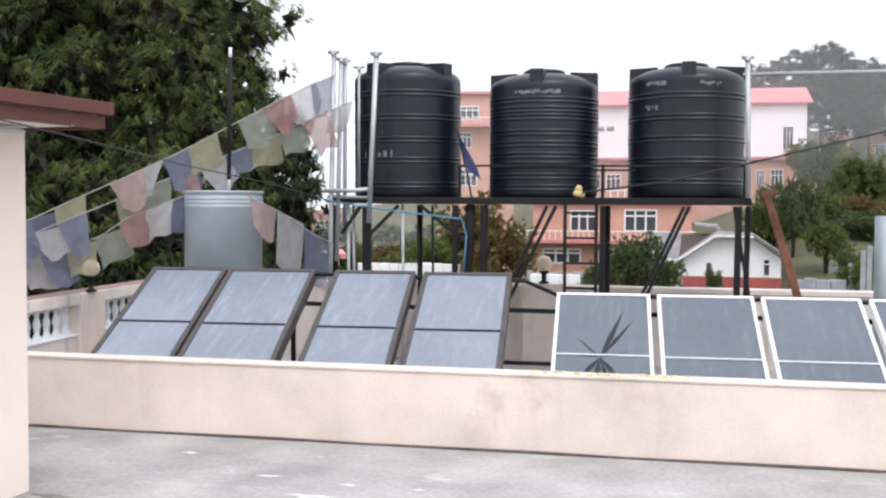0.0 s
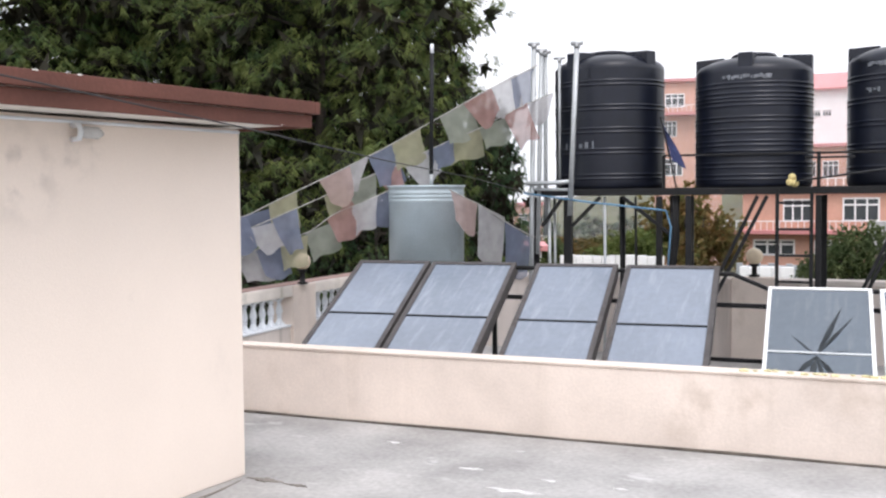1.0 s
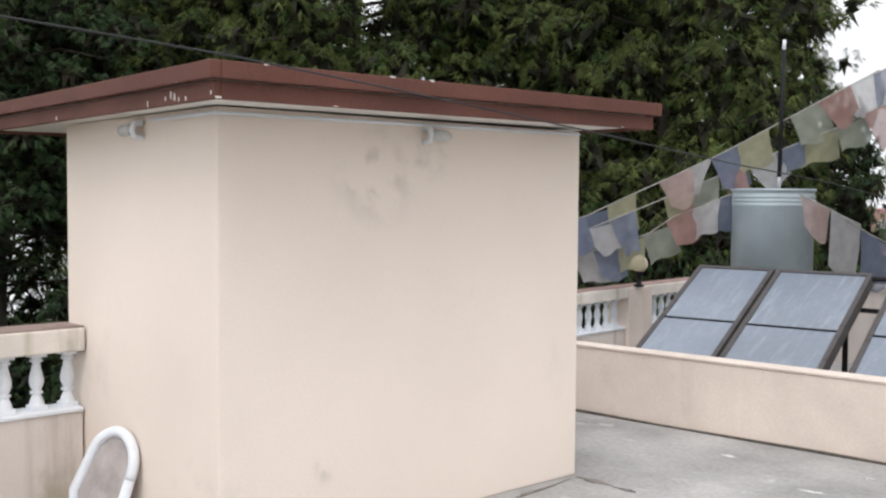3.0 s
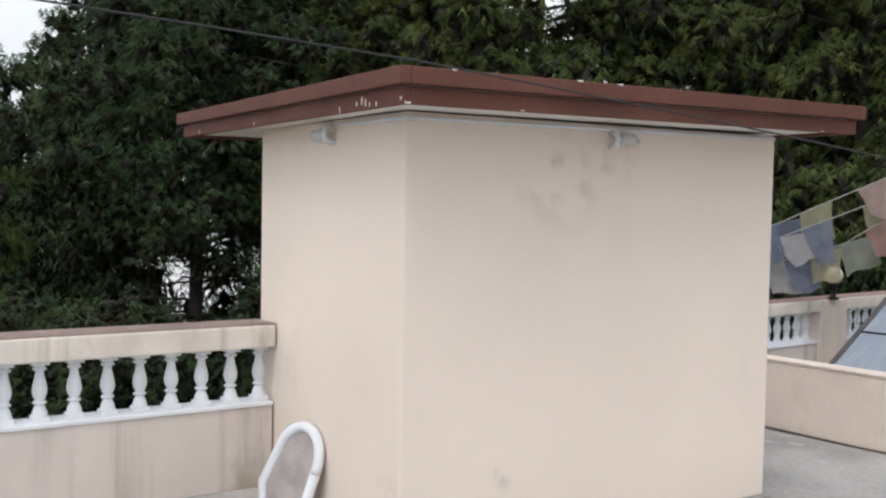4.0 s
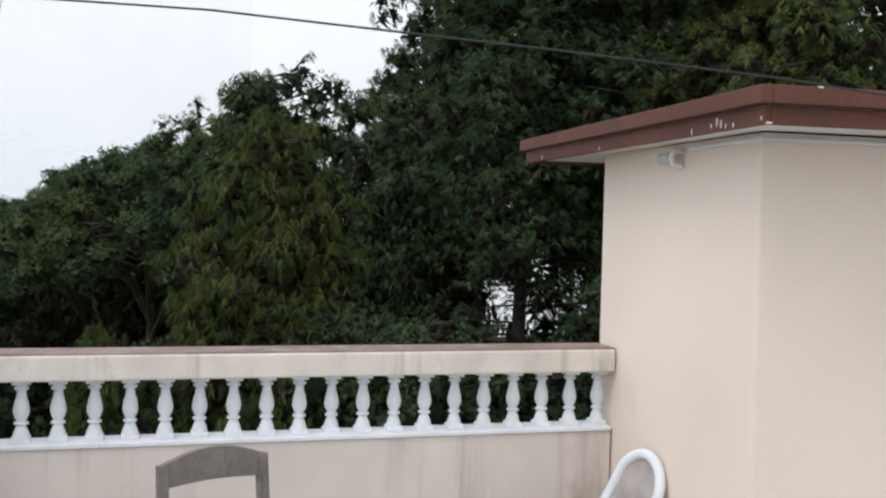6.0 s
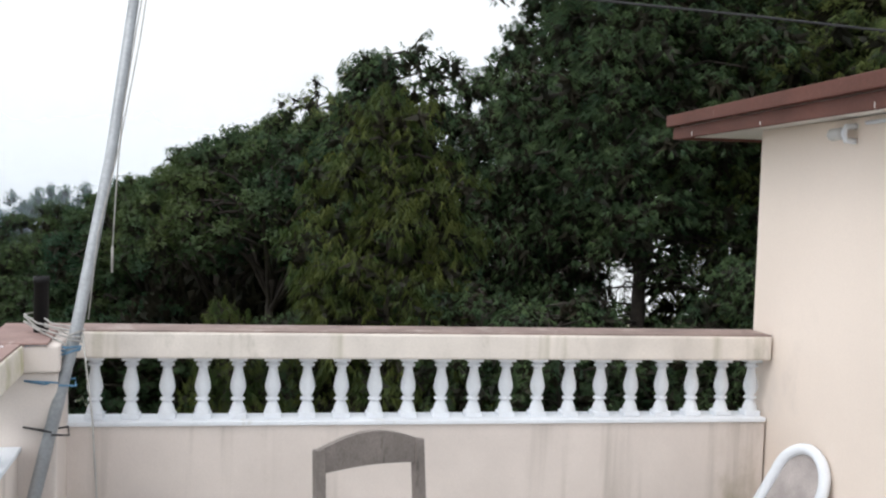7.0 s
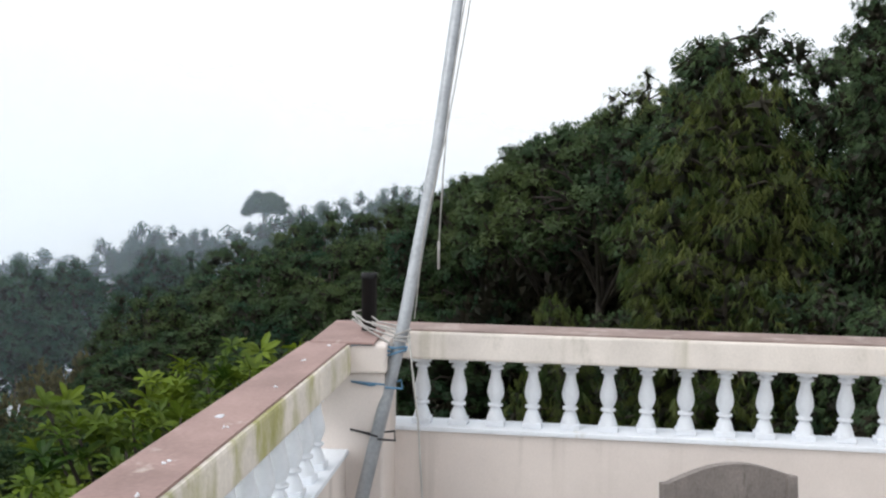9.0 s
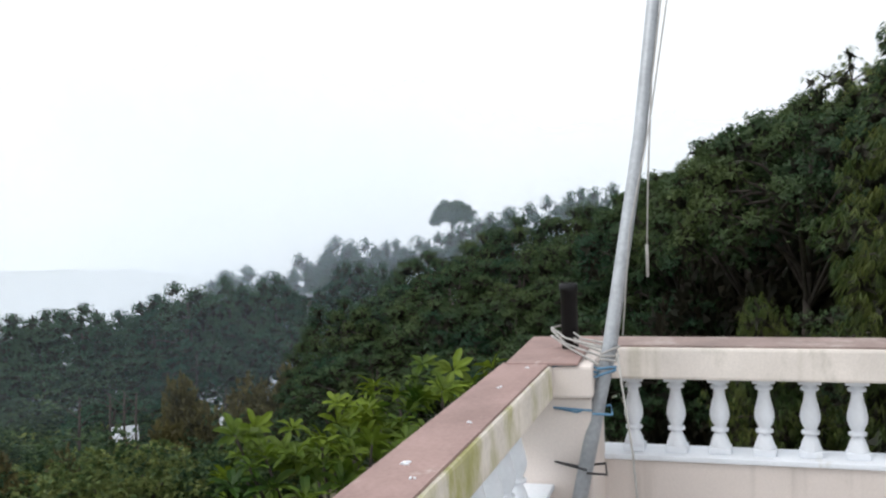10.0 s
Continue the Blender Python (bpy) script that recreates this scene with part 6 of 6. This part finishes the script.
def at_length(pts, s):
    pts = [Vector(p) for p in pts]
    for a, b in zip(pts, pts[1:]):
        d = (b - a).length
        if s <= d:
            return a.lerp(b, s / d), (b - a).normalized()
        s -= d
    return pts[-1], (pts[-1] - pts[-2]).normalized()


def flag_string(pts, colours, start, step, seed, size=0.31):
    rng = random.Random(seed)
    o = thing("prayer_flags", "string of faded thin cloth prayer flags in the wind", "flags", None, "strings of prayer flags")
    bm = B()
    tube(bm, pts, 0.006, 5)
    part("string", bm, M["rope"], o)
    for k, c in enumerate(colours):
        if c == "-":
            continue
        p, d = at_length(pts, start + k * step)
        w, h = size * rng.uniform(0.8, 1.2), size * rng.uniform(0.75, 1.25)
        sway, twist, ph = rng.uniform(-0.04, 0.20), rng.uniform(-0.09, 0.09), rng.uniform(0, 6)
        curl = rng.choice((0.0, 0.25, 0.45, -0.4, 0.6, -0.25))
        fold = rng.uniform(0.0, 0.35)
        vs, fs, n = [], [], 7
        for j in range(n + 1):
            for i in range(n + 1):
                u, v = i / n, j / n
                q = p + d * (u * w * (1 - abs(curl) * 0.5 * v)) + d * (max(0.0, curl) * 0.4 * w * v)
                q = q + Vector((sway * v, 0.04 * math.sin(5 * u + 3 * v + ph) * v + twist * v * u * 2, -h * v * (1 - 0.35 * abs(curl) * (u if curl > 0 else 1 - u)) - fold * h * 0.3 * v * math.sin(3.1 * u) + 0.025 * math.sin(6 * u + ph) * v))
                vs.append(q)
        for j in range(n):
            for i in range(n):
                a = j * (n + 1) + i
                fs.append((a, a + 1, a + n + 2, a + n + 1))
        me = bpy.data.meshes.new("flag")
        me.from_pydata([tuple(q) for q in vs], [], fs)
        me.materials.append(CLOTH[c][1])
        for f in me.polygons:
            f.use_smooth = True
        f = new("flag", me)
        f.parent = o
        tagged(f, "faded thin " + CLOTH[c][0] + " cloth")
    return o


S1 = [(-7.43, 8.40, 1.01), (-6.11, 9.20, 1.46), (-5.79, 9.38, 1.64), (-5.39, 9.59, 1.85), (-4.88, 9.86, 2.13), (-4.44, 10.08, 2.40), (-3.86, 10.37, 2.76), (-3.37, 10.60, 3.02)]
S2 = [(-7.43, 8.40, 0.91), (-6.11, 9.20, 1.31), (-5.49, 9.54, 1.61), (-5.14, 9.73, 1.79), (-4.71, 9.95, 1.97), (-4.40, 10.10, 2.14), (-3.93, 10.34, 2.36), (-3.58, 10.50, 2.56), (-3.24, 10.66, 2.72)]
S3 = [(-7.74, 8.75, 0.71), (-6.18, 9.30, 1.06), (-5.82, 9.43, 1.17), (-5.55, 9.52, 1.28), (-5.31, 9.60, 1.46), (-5.04, 9.69, 1.57), (-4.71, 9.80, 1.72)]
S4 = [(-3.97, 9.55, 1.70), (-3.78, 9.93, 1.54), (-3.56, 10.31, 1.31), (-3.40, 10.58, 1.18)]
flag_string(S1, "wgrybby-pwby-grwb", 0.1, 0.29, 1)
flag_string(S2, "gryww" + "wb-ygrwbygrw", 0.05, 0.30, 2)
flag_string(S3, "wbygrw" + "bygrwb", 0.08, 0.28, 3)
flag_string(S4, "pwb", 0.02, 0.40, 4, 0.44)


# ---- small details ----
def crack_star():
    """Dark star crack in the glass of one white collector."""
    m = pose(-0.88, 9.32, 0.83) @ pose(0, 0, 0, 0, 0, 2.8) @ pose(0, 0, 0, 29.6, 0, 0)
    bm = B()
    cx, cy = 0.40, -0.93
    for dx, dy, w in ((0.19, 0.66, 0.05), (0.27, 0.52, 0.035), (0.10, 0.34, 0.04), (-0.05, -0.36, 0.05), (0.17, -0.32, 0.045), (-0.17, -0.28, 0.05), (0.07, -0.38, 0.035), (-0.20, 0.26, 0.015), (0.28, 0.10, 0.012), (-0.27, 0.04, 0.012)):
        d = Vector((dx, dy, 0))
        s = Vector((-dy, dx, 0)).normalized() * w * 0.5
        a, b, c, e = (bm.verts.new(Vector((cx, cy, -0.008)) + q) for q in (Vector(), d * 0.45 + s, d, d * 0.45 - s))
        bm.faces.new((a, e, c, b))
    bmesh.ops.solidify(bm, geom=bm.faces[:], thickness=0.003)
    return solid("broken_glass", bm, mat_of("broken_glass_gap", (0.05, 0.062, 0.07), 0.35, var=0.3), "star-shaped dark cracks in a collector's glass", "crack", "stuff", m)


crack_star()

rd = random.Random(9)
bm = B()
for x, y, r in ((-4.55, -0.88, 0.010), (-4.05, -0.87, 0.008), (-3.62, -0.93, 0.011), (-3.5, -0.88, 0.008), (-3.15, -0.92, 0.012), (-2.9, -0.90, 0.008), (-4.9, -0.85, 0.008), (-2.4, -0.95, 0.010)):
    for k in range(3):
        a, q = rd.uniform(0, 6.28), r * rd.uniform(0.4, 0.9)
        box(bm, -q, q, -q * 0.5, q * 0.5, 0.929, 0.9345, 0.002, pose(x + math.cos(a) * r, y + math.sin(a) * r * 0.6, 0, 0, 0, rd.uniform(0, 180)))
solid("bird_droppings", bm, M["white"], "white bird droppings on the red-brown coping", "droppings", "stuff")

bm = B()
for k in range(16):
    x = -0.78 + k * 0.07 + rd.uniform(-0.02, 0.02)
    bmesh.ops.create_icosphere(bm, subdivisions=1, radius=rd.uniform(0.012, 0.026), matrix=Matrix.Translation((x, LOW_Y + rd.uniform(0.03, 0.1), 0.528)) @ Matrix.Diagonal((1.5, 1, 0.5, 1)))
solid("lime_crumbs", bm, mat_of("yellowish_lime", (0.6, 0.55, 0.32), 0.9, var=0.3, scale=20), "yellowish crumbs lying on the low wall's top", "crumbs", "stuff")


def patch(x, y, w, h, seed):
    """A thin trowelled repair patch with a ragged edge."""
    rr = random.Random(seed)
    bm = B()
    out = [(x + w * 0.8 * math.cos(a) * rr.uniform(0.25, 1.1), y + h * 0.8 * math.sin(a) * rr.uniform(0.25, 1.1)) for a in [2 * math.pi * k / 18 for k in range(18)]]
    prism(bm, out, "z", 0.001, 0.005)
    return bm


PALE = mat_of("pale_cement_patch", (0.62, 0.615, 0.61), 0.8, var=0.2, scale=6, fine=60)
for k, (x, y, w, h) in enumerate(((-2.95, 6.13, 0.075, 0.035), (-2.23, 5.70, 0.11, 0.045), (-1.85, 5.35, 0.22, 0.06), (-1.72, 5.62, 0.09, 0.03), (-1.5, 5.2, 0.2, 0.05), (-2.1, 6.2, 0.06, 0.02), (-1.3, 5.6, 0.06, 0.025), (-2.5, 5.75, 0.05, 0.02), (0.4, 5.6, 0.1, 0.04), (1.2, 5.4, 0.14, 0.05), (-1.9, 5.05, 0.25, 0.05))):
    solid("floor_patch", patch(x, y, w, h, k), PALE, "pale cement smear on the terrace floor", "patch")
DIRT = mat_of("dried_mud", (0.20, 0.18, 0.16), 0.95, var=0.35, scale=10, fine=70)
for k, (x, y, w, h) in enumerate(((-3.25, 5.05, 0.16, 0.05), (-3.02, 5.02, 0.12, 0.03), (-3.38, 4.6, 0.03, 0.5), (-3.45, 3.9, 0.03, 0.4))):
    solid("dirt_patch", patch(x, y, w, h, 30 + k), DIRT, "dried mud at the foot of the hut", "dirt")

# dark flag on the stand between two tanks
fl = thing("stand_flag", "small dark blue flag on a thin pole between two tanks", "flag", pose(-1.97, 10.62, 1.70))
bm = B()
tube(bm, [(-0.10, 0, 0.72), (0.02, 0, 0.2), (0.06, 0, 0.0)], 0.010, 6)
part("flag_pole", bm, M["iron"], fl)
vs, fs = [], []
for j in range(7):
    for i in range(5):
        u, v = i / 4, j / 6
        vs.append((-0.10 + 0.12 * v + u * (0.04 + 0.16 * v) * (1.2 - v * 0.5), 0.02 * math.sin(4 * u + 5 * v), 0.70 - 0.42 * v - 0.10 * u))
for j in range(6):
    for i in range(4):
        a = j * 5 + i
        fs.append((a, a + 1, a + 6, a + 5))
me = bpy.data.meshes.new("flag_cloth")
me.from_pydata(vs, [], fs)
me.materials.append(mat_of("dark_blue_cloth", (0.03, 0.04, 0.11), 0.9, var=0.25))
ob = new("flag_cloth", me)
ob.parent = fl
